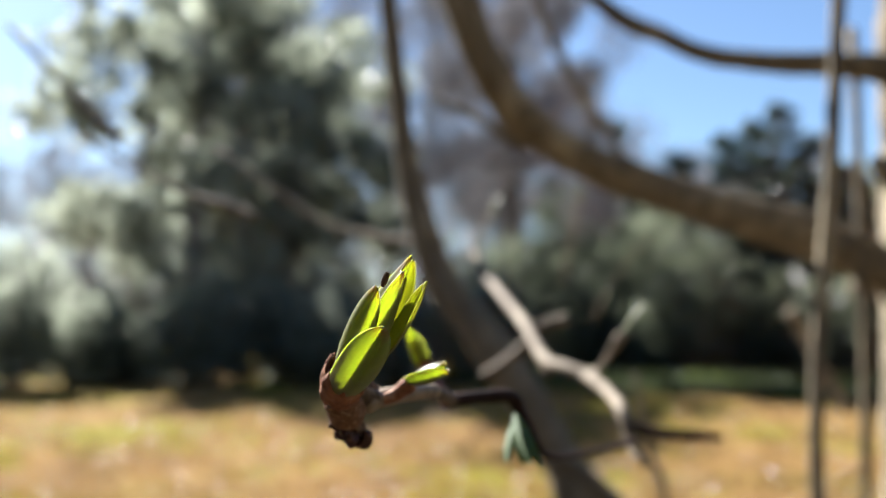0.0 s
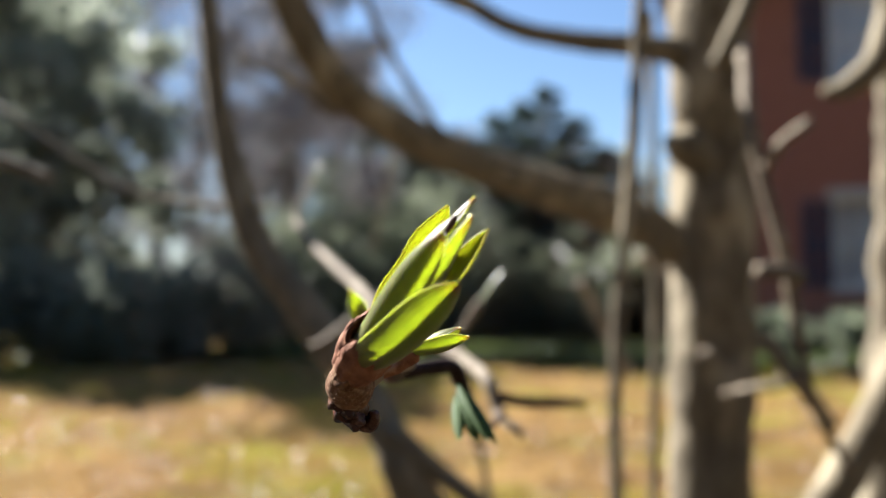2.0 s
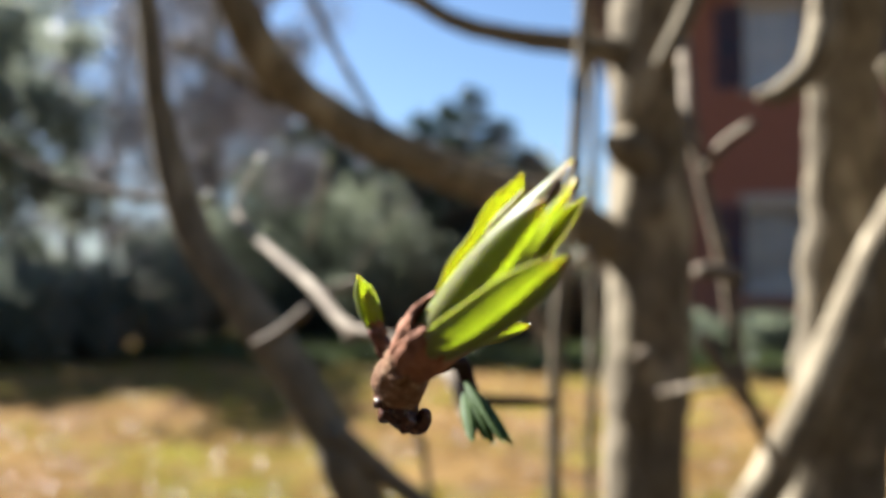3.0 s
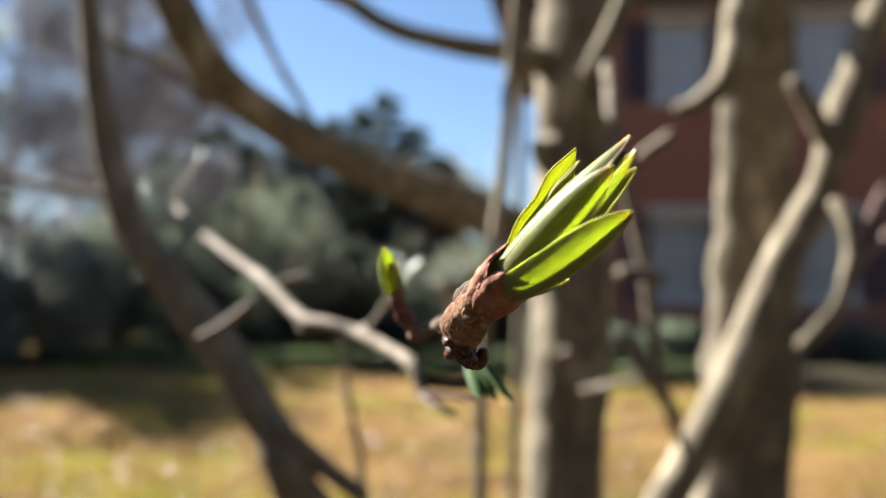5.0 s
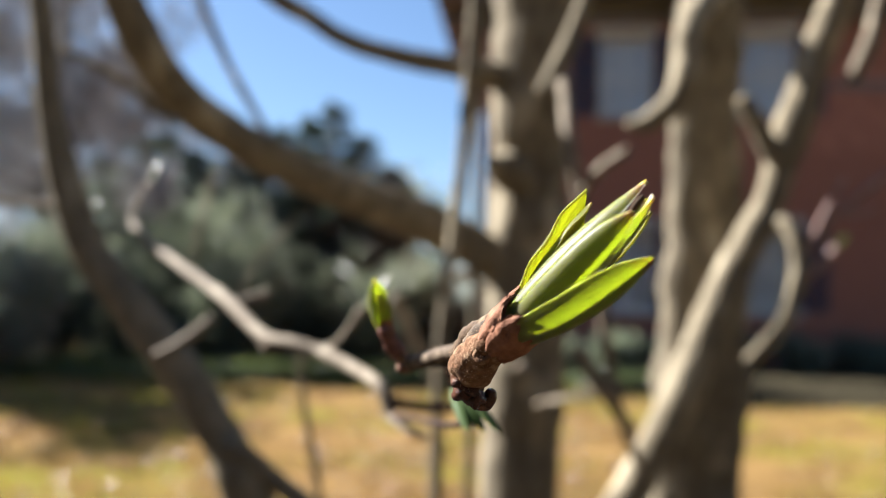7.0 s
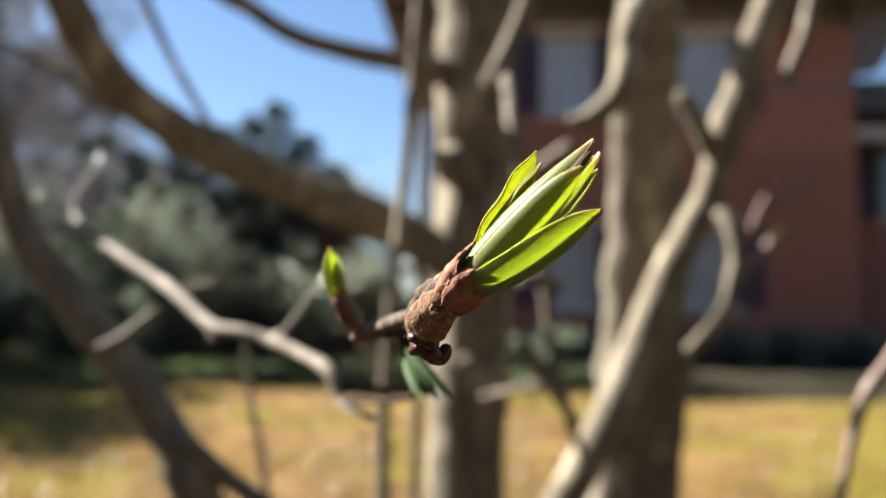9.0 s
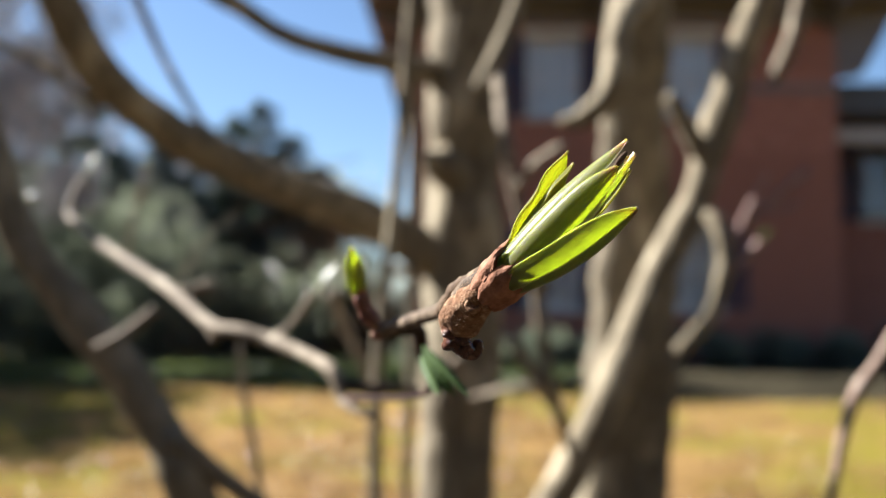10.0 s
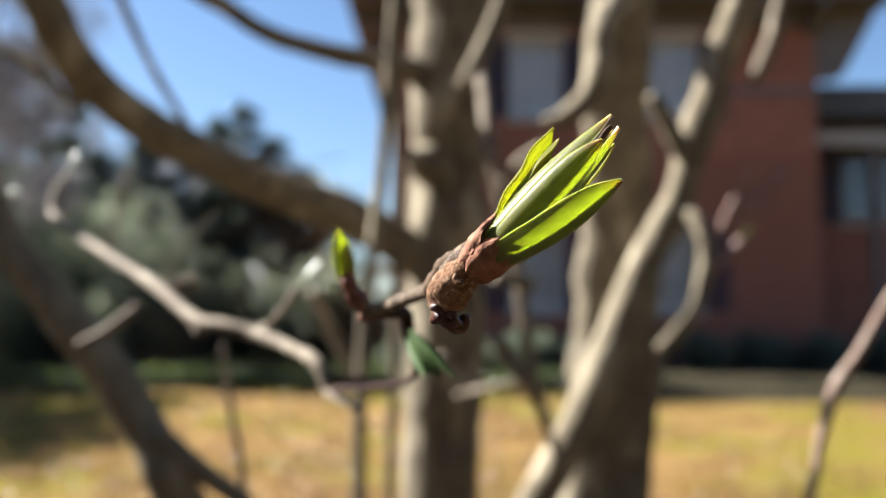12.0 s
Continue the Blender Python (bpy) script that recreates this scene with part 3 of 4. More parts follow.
limb("twig", [(-0.1271, 0.4764, 1.1990, 0.0030), (-0.1238, 0.4719, 1.1918, 0.0026)], mat=TWIG_BARK, sides=12, grain=150.0)
limb("twig", [(-0.0902, 0.4518, 1.1916, 0.0030), (-0.0856, 0.4516, 1.1949, 0.0026)], mat=TWIG_BARK, sides=12, grain=150.0)
limb("twig", [(-0.0902, 0.4518, 1.1916, 0.0011), (-0.0797, 0.4462, 1.2004, 0.0012), (-0.0690, 0.4422, 1.2133, 0.0026)], mat=TWIG_BARK, sides=12, grain=150.0)
limb("twig", [(-0.62, 0.70, 1.40, 0.0022), (-0.4754, 0.6928, 1.3170, 0.0026), (-0.4199, 0.6940, 1.3000, 0.0032), (-0.3815, 0.6950, 1.2925, 0.0040), (-0.3495, 0.6953, 1.2891, 0.0046), (-0.3324, 0.6955, 1.2874, 0.0048)], mat=TWIG_BARK, sides=12, grain=120.0)
limb("twig", [(-0.60, 0.45, 1.46, 0.0018), (-0.53, 0.452, 1.404, 0.0026), (-0.50, 0.4526, 1.380, 0.0042), (-0.463, 0.455, 1.353, 0.0044)], mat=TWIG_BARK, grain=120.0)
limb("twig", [(-0.60, 0.52, 1.38, 0.0018), (-0.49, 0.54, 1.326, 0.0026), (-0.452, 0.5495, 1.3136, 0.0044), (-0.424, 0.5564, 1.3034, 0.0044)], mat=TWIG_BARK, grain=120.0)
limb("twig", [(0.40, 0.60, 1.38, 0.0026), (0.3236, 0.6180, 1.2495, 0.0032), (0.2963, 0.6211, 1.2080, 0.0034), (0.2782, 0.6234, 1.1760, 0.0036), (0.2623, 0.6252, 1.1515, 0.0046), (0.2517, 0.6280, 1.1138, 0.0035), (0.2423, 0.6310, 1.0723, 0.0037), (0.2, 0.68, 0.9, 0.006), (0.12, 0.95, 0.55, 0.008)], mat=BROWN_TWIG, sides=12, grain=120.0)

limb("twig", [(-0.2704, 0.8709, 1.2227, 0.00110), (-0.2477, 0.8755, 1.2637, 0.00100), (-0.2236, 0.8811, 1.2939, 0.00090), (-0.1942, 0.8884, 1.3212, 0.00080), (-0.1518, 0.8997, 1.3458, 0.00070), (-0.0990, 0.9147, 1.3611, 0.00060)], mat=PALE_BARK, sides=8, grain=200.0, label="hair-thin pale twig")


def tip_leaf(base, tip, out, width, mat=LEAF_PALE, **kw):
    ob = part("leaf", blade(base, tip, out, width, **kw), mat, tree, "pale green opening leaf tip")
    ob.matrix_parent_inverse = Matrix.Translation((0, -1.15, 0))


tip_leaf((-0.0695, 0.4422, 1.2128), (-0.0569, 0.4417, 1.2290), (-1, -0.8, 0.6), 0.0066, cup=2.6)
tip_leaf((-0.2797, 0.684, 1.306), (-0.2745, 0.690, 1.325), (-1, -0.8, 0.5), 0.011, cup=2.4)
tip_leaf((0.3790, 1.1765, 1.2970), (0.3930, 1.172, 1.3140), (1, -1, -0.3), 0.018, cup=2.4)
tip_leaf((-0.3330, 0.6955, 1.2872), (-0.3200, 0.693, 1.2965), (0, -1, 0.5), 0.009, cup=2.4)

tip_leaf((-0.3389, 0.9910, 1.3589), (-0.3352, 0.9900, 1.3754), (1, -1, -0.3), 0.006, cup=2.4)

# ---- the budding shoot ----
shoot = thing("budding_shoot", "opening bud with folded bright green leaves on brown stub", "plant bud", (0.0, 0.15, 1.2))


def piece(name, bm, mat, label="", parent=None):
    ob = part(name, bm, mat, parent or shoot, label)
    if not parent:
        ob.matrix_parent_inverse = Matrix.Translation((0, -0.15, -1.2))
    return ob


piece("stem", tube([(0.0015, 0.1480, 1.2048, 0.0018), (0.0002, 0.1570, 1.2056, 0.0016), (-0.0010, 0.1700, 1.2056, 0.0015), (-0.0030, 0.1765, 1.2050, 0.0015)], 18, 8, 0.015, 0.02, grain=300.0), STEM_BARK, "pale tan woody stem")
piece("stem", tube([(-0.0012, 0.1712, 1.2055, 0.0015), (-0.0050, 0.1800, 1.2044, 0.0014), (-0.0105, 0.1920, 1.2027, 0.0014), (-0.0150, 0.2015, 1.2012, 0.0016), (-0.0162, 0.2040, 1.2003, 0.0014)], 18, 8, 0.03, 0.06, grain=300.0), GREY_STEM, "thin grey-brown stem")
piece("twig", tube([(-0.0160, 0.2034, 1.2008, 0.0014), (-0.0128, 0.2120, 1.2012, 0.0016), (-0.0092, 0.2200, 1.2008, 0.0017), (-0.0082, 0.2240, 1.1960, 0.0016), (-0.0068, 0.2290, 1.1890, 0.0010), (-0.0075, 0.2370, 1.1850, 0.0008), (-0.0140, 0.2640, 1.1812, 0.0008), (-0.0290, 0.3300, 1.1750, 0.0010), (-0.0467, 0.3984, 1.1686, 0.0017)], 16, 8, 0.05, 0.1, grain=300.0), DARK_TWIG, "dark reddish brown twig")
piece("old_wood", tube([(0.0010, 0.1500, 1.2052, 0.0019), (0.0016, 0.1455, 1.2072, 0.0020), (0.0036, 0.1415, 1.2090, 0.0018), (0.0052, 0.1385, 1.2098, 0.0015)], 16, 8, 0.06, 0.05, grain=400.0), GREY_STEM, "ridged grey-brown old wood")
piece("old_wood", tube([(-0.0022, 0.1580, 1.2046, 0.0013), (0.0003, 0.1490, 1.2082, 0.0013), (0.0026, 0.1440, 1.2098, 0.0012), (0.0048, 0.1392, 1.2118, 0.0008)], 16, 8, 0.16, 0.12, grain=700.0), OLD_WOOD, "ridged grey-brown old wood")
nub = piece("stub", tube([(0.0066, 0.1350, 1.2094, 0.0020), (0.0047, 0.1373, 1.2078, 0.0025), (0.0024, 0.1405, 1.2058, 0.0029), (0.0006, 0.1437, 1.2034, 0.0029), (0.0002, 0.1456, 1.2012, 0.0022), (0.0014, 0.1464, 1.1998, 0.0014)], 48, 14, 0.10, 0.12, grain=430.0), SCALE_BROWN, "rough brown bud base")
piece("side_stalk", tube([(-0.0160, 0.2036, 1.1999, 0.0014), (-0.0168, 0.2033, 1.2008, 0.0018), (-0.0176, 0.2029, 1.2020, 0.0014), (-0.0187, 0.2015, 1.2036, 0.0019), (-0.0197, 0.2003, 1.2056, 0.0017), (-0.0207, 0.1990, 1.2082, 0.0016)], 18, 8, 0.12, 0.25, grain=500.0), RED_BARK, "reddish brown side bud stalk")

COLLAR = Vector((0.0064, 0.1354, 1.2090))
AXIS = Vector((0.0165, -0.0077, 0.0165)).normalized()
AX_U = AXIS.orthogonal().normalized()
AX_V = AXIS.cross(AX_U)


def leaf(tip, around, spread, width, mat=LEAF, start=0.0, **kw):
    """A leaf from the collar to tip; around: a direction, brought square to the axis, in which its foot and its back lie."""
    d = Vector(around)
    d = (d - AXIS * d.dot(AXIS)).normalized()
    foot = COLLAR + d * spread + AXIS * start
    return piece("leaf", blade(foot, tip, d, width, **kw), mat)


leaf((0.0238, 0.1226, 1.2184), (0.40, -0.75, -0.75), 0.0025, 0.0082, cup=2.4, bow=0.075, start=-0.0008, fat=0.38, base_width=0.72)
leaf((0.0239, 0.1291, 1.2284), (-0.78, -0.25, 0.72), 0.0022, 0.0066, cup=2.3, bow=0.05, fat=0.42, base_width=0.65)
leaf((0.0216, 0.1240, 1.2240), (0.12, -1.0, -0.12), 0.0020, 0.0060, cup=2.5, bow=0.055, fat=0.45, base_width=0.6)
leaf((0.0242, 0.1262, 1.2262), (0.8, 0.20, -0.45), 0.0014, 0.0076, cup=2.4, bow=0.07, fat=0.5, base_width=0.5)
leaf((0.0168, 0.1399, 1.2288), (-0.55, 0.7, 0.45), 0.0020, 0.0068, mat=LEAF_BRIGHT, cup=2.1, bow=0.02, fat=0.5, wave=0.05, base_width=0.6)
leaf((0.0174, 0.1372, 1.2266), (-0.6, 0.3, 0.5), 0.0012, 0.0042, mat=LEAF_BRIGHT, cup=2.2, bow=0.04, fat=0.6, wave=0.05)
leaf((0.0246, 0.1317, 1.2249), (0.5, 0.9, -0.2), 0.0016, 0.0046, mat=LEAF_BRIGHT, cup=2.2, bow=0.08, fat=0.5)
piece("dry_tip", blade((0.0214, 0.1253, 1.2240), (0.0229, 0.1246, 1.2260), (0.3, -1, 0), 0.0011, cup=3.5, nl=10, nw=6), OLD_WOOD, "withered grey leaf tip")
# a smaller pair of leaves behind the bud
piece("leaf", blade((0.0058, 0.1545, 1.2078), (0.0158, 0.1520, 1.2109), (0.2, -0.3, -1), 0.0054, cup=3.0, bow=0.08, base_width=0.6), LEAF, "small green leaf behind the bud")
piece("leaf", blade((0.0060, 0.1550, 1.2088), (0.0140, 0.1540, 1.2120), (0, 0.3, 1), 0.0048, cup=3.0, bow=0.08, base_width=0.6), LEAF)
piece("stalk", tube([(0.0012, 0.1520, 1.2052, 0.0010), (0.0036, 0.1538, 1.2062, 0.0011), (0.0062, 0.1545, 1.2082, 0.0014)], 12, 6, 0.1, 0.1, grain=500.0), SCALE_RED, "short reddish leaf stalk")
# side bud
piece("leaf", blade((-0.0207, 0.1992, 1.2078), (-0.0219, 0.1931, 1.2182), (0.25, -1, -0.2), 0.0060, cup=3.0, bow=0.05, base_width=0.65, fat=0.32, point=1.15), LEAF, "small folded green side leaf")
piece("leaf", blade((-0.0203, 0.2000, 1.2082), (-0.0214, 0.1950, 1.2160), (-0.6, 1, 0), 0.0040, cup=2.6, bow=0.04, base_width=0.6, point=1.1), LEAF_BRIGHT)
piece("leaf", blade((-0.0082, 0.2195, 1.1950), (-0.0040, 0.2085, 1.1868), (0, -0.8, 0.5), 0.0030, cup=2.0, bow=0.05), LEAF_DARK, "small dark green hanging leaf")
# hanging dark leaves
for tip, w_ in (((-0.0005, 0.2105, 1.1862), 0.0034), ((0.0020, 0.2090, 1.1868), 0.0030), ((-0.0025, 0.2130, 1.1866), 0.0030), ((0.0030, 0.2120, 1.1858), 0.0026)):
    piece("leaf", blade((-0.0078, 0.2200, 1.1972), tip, (0.5, -0.6, 0.6), w_, cup=2.2, bow=0.05), LEAF_DARK, "small dark green hanging leaf")

# scales of the bud base
rng = random.Random(4)


def scale_leaf(foot, along, out, length, width, mat, parent=None):
    foot, along = Vector(foot), Vector(along).normalized()
    return piece("bud_scale", blade(foot, foot + along * length, out, width, cup=2.0, bow=0.08, thick=0.00010, nl=18, nw=8, wave=0.06, fat=0.3, point=1.4), mat)


nub_path = [Vector(n[:3]) for n in smooth_path([(0.0066, 0.1350, 1.2094, 0.0020), (0.0047, 0.1373, 1.2078, 0.0025), (0.0024, 0.1405, 1.2058, 0.0029), (0.0006, 0.1437, 1.2034, 0.0029), (0.0002, 0.1456, 1.2012, 0.0022), (0.0014, 0.1464, 1.1998, 0.0014)], 6)]
nub_rad = [n[3] for n in smooth_path([(0.0066, 0.1350, 1.2094, 0.0020), (0.0047, 0.1373, 1.2078, 0.0025), (0.0024, 0.1405, 1.2058, 0.0029), (0.0006, 0.1437, 1.2034, 0.0029), (0.0002, 0.1456, 1.2012, 0.0022), (0.0014, 0.1464, 1.1998, 0.0014)], 6)]
for i in range(16):
    k = rng.randrange(int(len(nub_path) * 0.3), len(nub_path) - 5)
    fwd = (nub_path[max(k - 1, 0)] - nub_path[min(k + 1, len(nub_path) - 1)]).normalized()
    a = rng.uniform(0, 2 * math.pi)
    u = fwd.orthogonal().normalized()
    d = u * math.cos(a) + fwd.cross(u) * math.sin(a)
    foot = nub_path[k] + d * nub_rad[k] * 0.80 - fwd * 0.0010
    scale_leaf(foot, fwd + d * rng.uniform(0.0, 0.12), d, rng.uniform(0.0030, 0.0052), rng.uniform(0.0024, 0.0044), SCALE_DARK if k > len(nub_path) * 0.68 and rng.random() < 0.7 else SCALE_BROWN)
for i in range(9):
    a = i * 0.7
    d = AX_U * math.cos(a) + AX_V * math.sin(a)
    scale_leaf(COLLAR + d * 0.0024 - AXIS * 0.0020, AXIS + d * 0.15, d, rng.uniform(0.0044, 0.0076), rng.uniform(0.0026, 0.0038), SCALE_RED)
for d, ln, wd in (((0.1, -1.0, 0.1), 0.0086, 0.0046), ((0.55, -0.6, -0.6), 0.0074, 0.0046), ((-0.6, -0.5, 0.6), 0.0078, 0.0040), ((0.7, 0.1, -0.7), 0.0064, 0.0042)):
    d = Vector(d)
    d = (d - AXIS * d.dot(AXIS)).normalized()
    scale_leaf(COLLAR + d * 0.0027 - AXIS * 0.0034, AXIS + d * 0.14, d, ln, wd, SCALE_RED)
for i in range(7):
    a = i * 0.9
    scale_leaf((-0.0196, 0.2005, 1.2052), (-0.25 + 0.3 * math.cos(a), -0.3 + 0.3 * math.sin(a), 1), (math.cos(a), math.sin(a), 0), 0.0058, 0.0036, SCALE_RED)
scar_at, scar_out = Vector((0.0027, 0.1370, 1.2059)), Vector((0.0, -0.93, 0.37))
scar_u = scar_out.cross(Vector((1, 0, 0))).normalized()
scar_v = scar_out.cross(scar_u)
ring = [scar_at + scar_u * (0.0011 * math.cos(a)) + scar_v * (0.0009 * math.sin(a)) + scar_out * (0.0001 * math.sin(3 * a)) for a in (i * math.pi / 6 for i in range(13))]
scar = piece("leaf_scar", tube([(*q, 0.00042) for q in ring], 10, 3, 0.2, 0.2, grain=1500.0, blunt=False), SCALE_BROWN, "round leaf scar with a raised brown rim")
bm = bmesh.new()
bmesh.ops.create_uvsphere(bm, u_segments=16, v_segments=8, radius=1.0, matrix=Matrix.Translation(scar_at - scar_out * 0.0002) @ scar_out.to_track_quat("Z", "Y").to_matrix().to_4x4() @ Matrix.Diagonal((0.0009, 0.0010, 0.00025, 1)))
part("hollow", bm, SCALE_DARK, scar, "dark hollow of the scar")
# hooked end and sticky dark knobs
piece("hook", tube([(0.0005, 0.1462, 1.1992, 0.0011), (0.0022, 0.1462, 1.1985, 0.0012), (0.0034, 0.1460, 1.1992, 0.0010), (0.0034, 0.1458, 1.2002, 0.0007)], 12, 6, 0.12, grain=700.0), SCALE_DARK, "dark curled tip of an old scale")
for q, r in (((-0.0002, 0.1440, 1.2003), 0.0017), ((0.0014, 0.1442, 1.1993), 0.0014), ((-0.0006, 0.1428, 1.2018), 0.0014), ((0.0010, 0.1428, 1.2006), 0.0012)):
    bm = bmesh.new()
    bmesh.ops.create_icosphere(bm, subdivisions=3, radius=r, matrix=Matrix.Translation(q))
    for v in bm.verts:
        v.co += (v.co - Vector(q)) * noise.noise(v.co * 900) * 0.5
    piece("knob", bm, SCALE_DARK, "dark resinous knob")
# fine hairs on the scales
bm = bmesh.new()
for i in range(700):
    k = rng.randrange(0, len(nub_path) - 9)
    fwd = (nub_path[max(k - 1, 0)] - nub_path[min(k + 1, len(nub_path) - 1)]).normalized()
    a = rng.uniform(0, 2 * math.pi)
    u = fwd.orthogonal().normalized()
    d = u * math.cos(a) + fwd.cross(u) * math.sin(a)
    q = nub_path[k] + d * nub_rad[k] * rng.uniform(1.0, 1.2)
    way = (d * rng.uniform(0.2, 0.9) + fwd * rng.uniform(-0.3, 1) + Vector((rng.gauss(0, 0.5), rng.gauss(0, 0.5), rng.gauss(0, 0.5)))).normalized()
    turn = Vector((rng.gauss(0, 1), rng.gauss(0, 1), rng.gauss(0, 1))) * 0.5
    nodes = []
    step = rng.uniform(0.00006, 0.00016)
    for s in range(5):
        nodes.append((*q, 0.000013 * (1 - 0.16 * s)))
        q = q + way * step
        way = (way + turn * 0.9).normalized()
    tube(nodes, 3, 1, 0.0, bm=bm, blunt=False)
tagged(piece("fuzz", bm, FUZZ), kind="stuff")

# ---- hedge, trees, shrubs ----
def groundcover(x0, x1, y0, y1, seed):
    """A low green planting with an uneven edge and top, along the far side of the lawn."""
    r = np.random.default_rng(seed)
    cs = []
    for _ in range(2600):
        a, b = r.uniform(x0, x1), r.uniform(0, 1)
        yy = y0 + 0.35 * math.sin(a * 1.3) + 0.2 * math.sin(a * 3.7) + (y1 - y0) * b
        cs.append((a, yy, 0.06 + 0.10 * r.random(), 0.22))
    v, f = leaf_cloud(cs, 52000, 0.085, flat=1.6, seed=seed)
    me = bpy.data.meshes.new("groundcover")
    me.from_pydata(v.tolist(), [], f.tolist())
    me.uv_layers.new(name="UVMap")
    me.materials.append(HEDGE_LEAF)
    tagged(new("groundcover", me), "low green groundcover along the lawn edge", "groundcover", kind="stuff")


def broad_tree(x, y, h, r, seed, leaves=5200, mat=OLD_LEAF, size=0.16, low=0.25, label="tall dark tree at the lawn edge, backlit", name="tree", limbs=16):
    """A tree of its own: tapered trunk, limbs, crown of leaf clumps with gaps."""
    ob = thing(name, label, "tree", (x, y, 0), group="trees behind the lawn")
    g = random.Random(seed)
    lean = (g.uniform(-0.4, 0.4), g.uniform(-0.4, 0.4))
    tr = h * 0.016 + 0.05
    nodes = [(0, 0, -0.1, tr * 1.4), (0, 0, 0.4, tr), (lean[0] * 0.4, lean[1] * 0.4, h * 0.4, tr * 0.75), (lean[0], lean[1], h * 0.75, tr * 0.4), (lean[0] * 1.2, lean[1] * 1.2, h * 0.96, 0.03)]
    part("trunk", tube(nodes, 12, 5, 0.05, 0.1, grain=3.0), FAR_BARK, ob)
    cs = []
    for i in range(limbs):
        z0 = h * (low + (0.9 - low) * i / limbs)
        a = i * 2.4 + g.uniform(-0.5, 0.5)
        reach = r * (0.55 + 0.45 * math.sin(math.pi * (i + 1.5) / (limbs + 2))) * g.uniform(0.75, 1.1)
        k = z0 / h
        b = Vector((lean[0] * k, lean[1] * k, z0))
        e = b + Vector((math.cos(a) * reach, math.sin(a) * reach, g.uniform(0.1, 0.5) * reach))
        m_ = b.lerp(e, 0.5) + Vector((0, 0, 0.12 * reach))
        part("limb", tube([(*b, tr * 0.45 * (1.1 - k)), (*m_, tr * 0.28 * (1.1 - k)), (*e, 0.015)], 7, 4, 0.06, grain=4.0), FAR_BARK, ob)
        for q, f in ((e, 1.0), (m_, 0.75), (b.lerp(e, 0.78), 0.85)):
            cs.append((q.x + g.uniform(-0.3, 0.3), q.y + g.uniform(-0.3, 0.3), q.z + g.uniform(-0.2, 0.3), r * 0.27 * f * g.uniform(0.7, 1.25)))
    cs.append((lean[0] * 1.2, lean[1] * 1.2, h * 0.95, r * 0.25))
    cloud_part("crown", leaf_cloud(cs, leaves, size, seed=seed), mat, ob)
    return ob


def bare_tree(x, y, h, r, seed, twigs=7000):
    """A leafless tree: trunk, limbs that fork, and a haze of fine twigs."""
    ob = thing("bare_tree", "tall leafless grey tree in the woods beyond the lawn", "tree", (x, y, 0), group="bare trees of the woods")
    g = random.Random(seed)
    tr = h * 0.012 + 0.05
    lean = (g.uniform(-0.8, 0.8), g.uniform(-0.8, 0.8))
    part("trunk", tube([(0, 0, -0.1, tr * 1.5), (0, 0, 0.6, tr), (lean[0] * 0.4, lean[1] * 0.4, h * 0.45, tr * 0.75), (lean[0], lean[1], h * 0.95, 0.04)], 12, 6, 0.05, 0.1, grain=3.0), FAR_BARK, ob)
    cs = []
    for i in range(22):
        k = 0.18 + 0.76 * i / 22
        a = i * 2.4 + g.uniform(-0.5, 0.5)
        reach = r * (1.05 - 0.6 * k) * g.uniform(0.7, 1.15)
        b = Vector((lean[0] * k, lean[1] * k, h * k))
        e = b + Vector((math.cos(a) * reach, math.sin(a) * reach, reach * g.uniform(0.4, 0.9)))
        m_ = b.lerp(e, 0.5) - Vector((0, 0, 0.08 * reach))
        part("limb", tube([(*b, tr * 0.4 * (1.15 - k)), (*m_, tr * 0.26 * (1.15 - k)), (*e, 0.02)], 7, 4, 0.05, grain=4.0), FAR_BARK, ob)
        for f in (0.6, 1.0):
            q = m_.lerp(e, f)
            for n_ in range(2):
                t_ = q + Vector((g.gauss(0, 0.3), g.gauss(0, 0.3), g.uniform(0.1, 0.6))) * reach * 0.45
                part("bough", tube([(*q, 0.03), (*q.lerp(t_, 0.5), 0.02), (*t_, 0.008)], 5, 2, 0.05, grain=4.0), FAR_BARK, ob)
                cs.append((*t_, reach * 0.34))
    v, f = leaf_cloud(cs, twigs, 0.045, seed=seed, long=13.0)
    tagged(cloud_part("twig_haze", (v, f), GREY_TWIGS, ob), kind="stuff")
    return ob


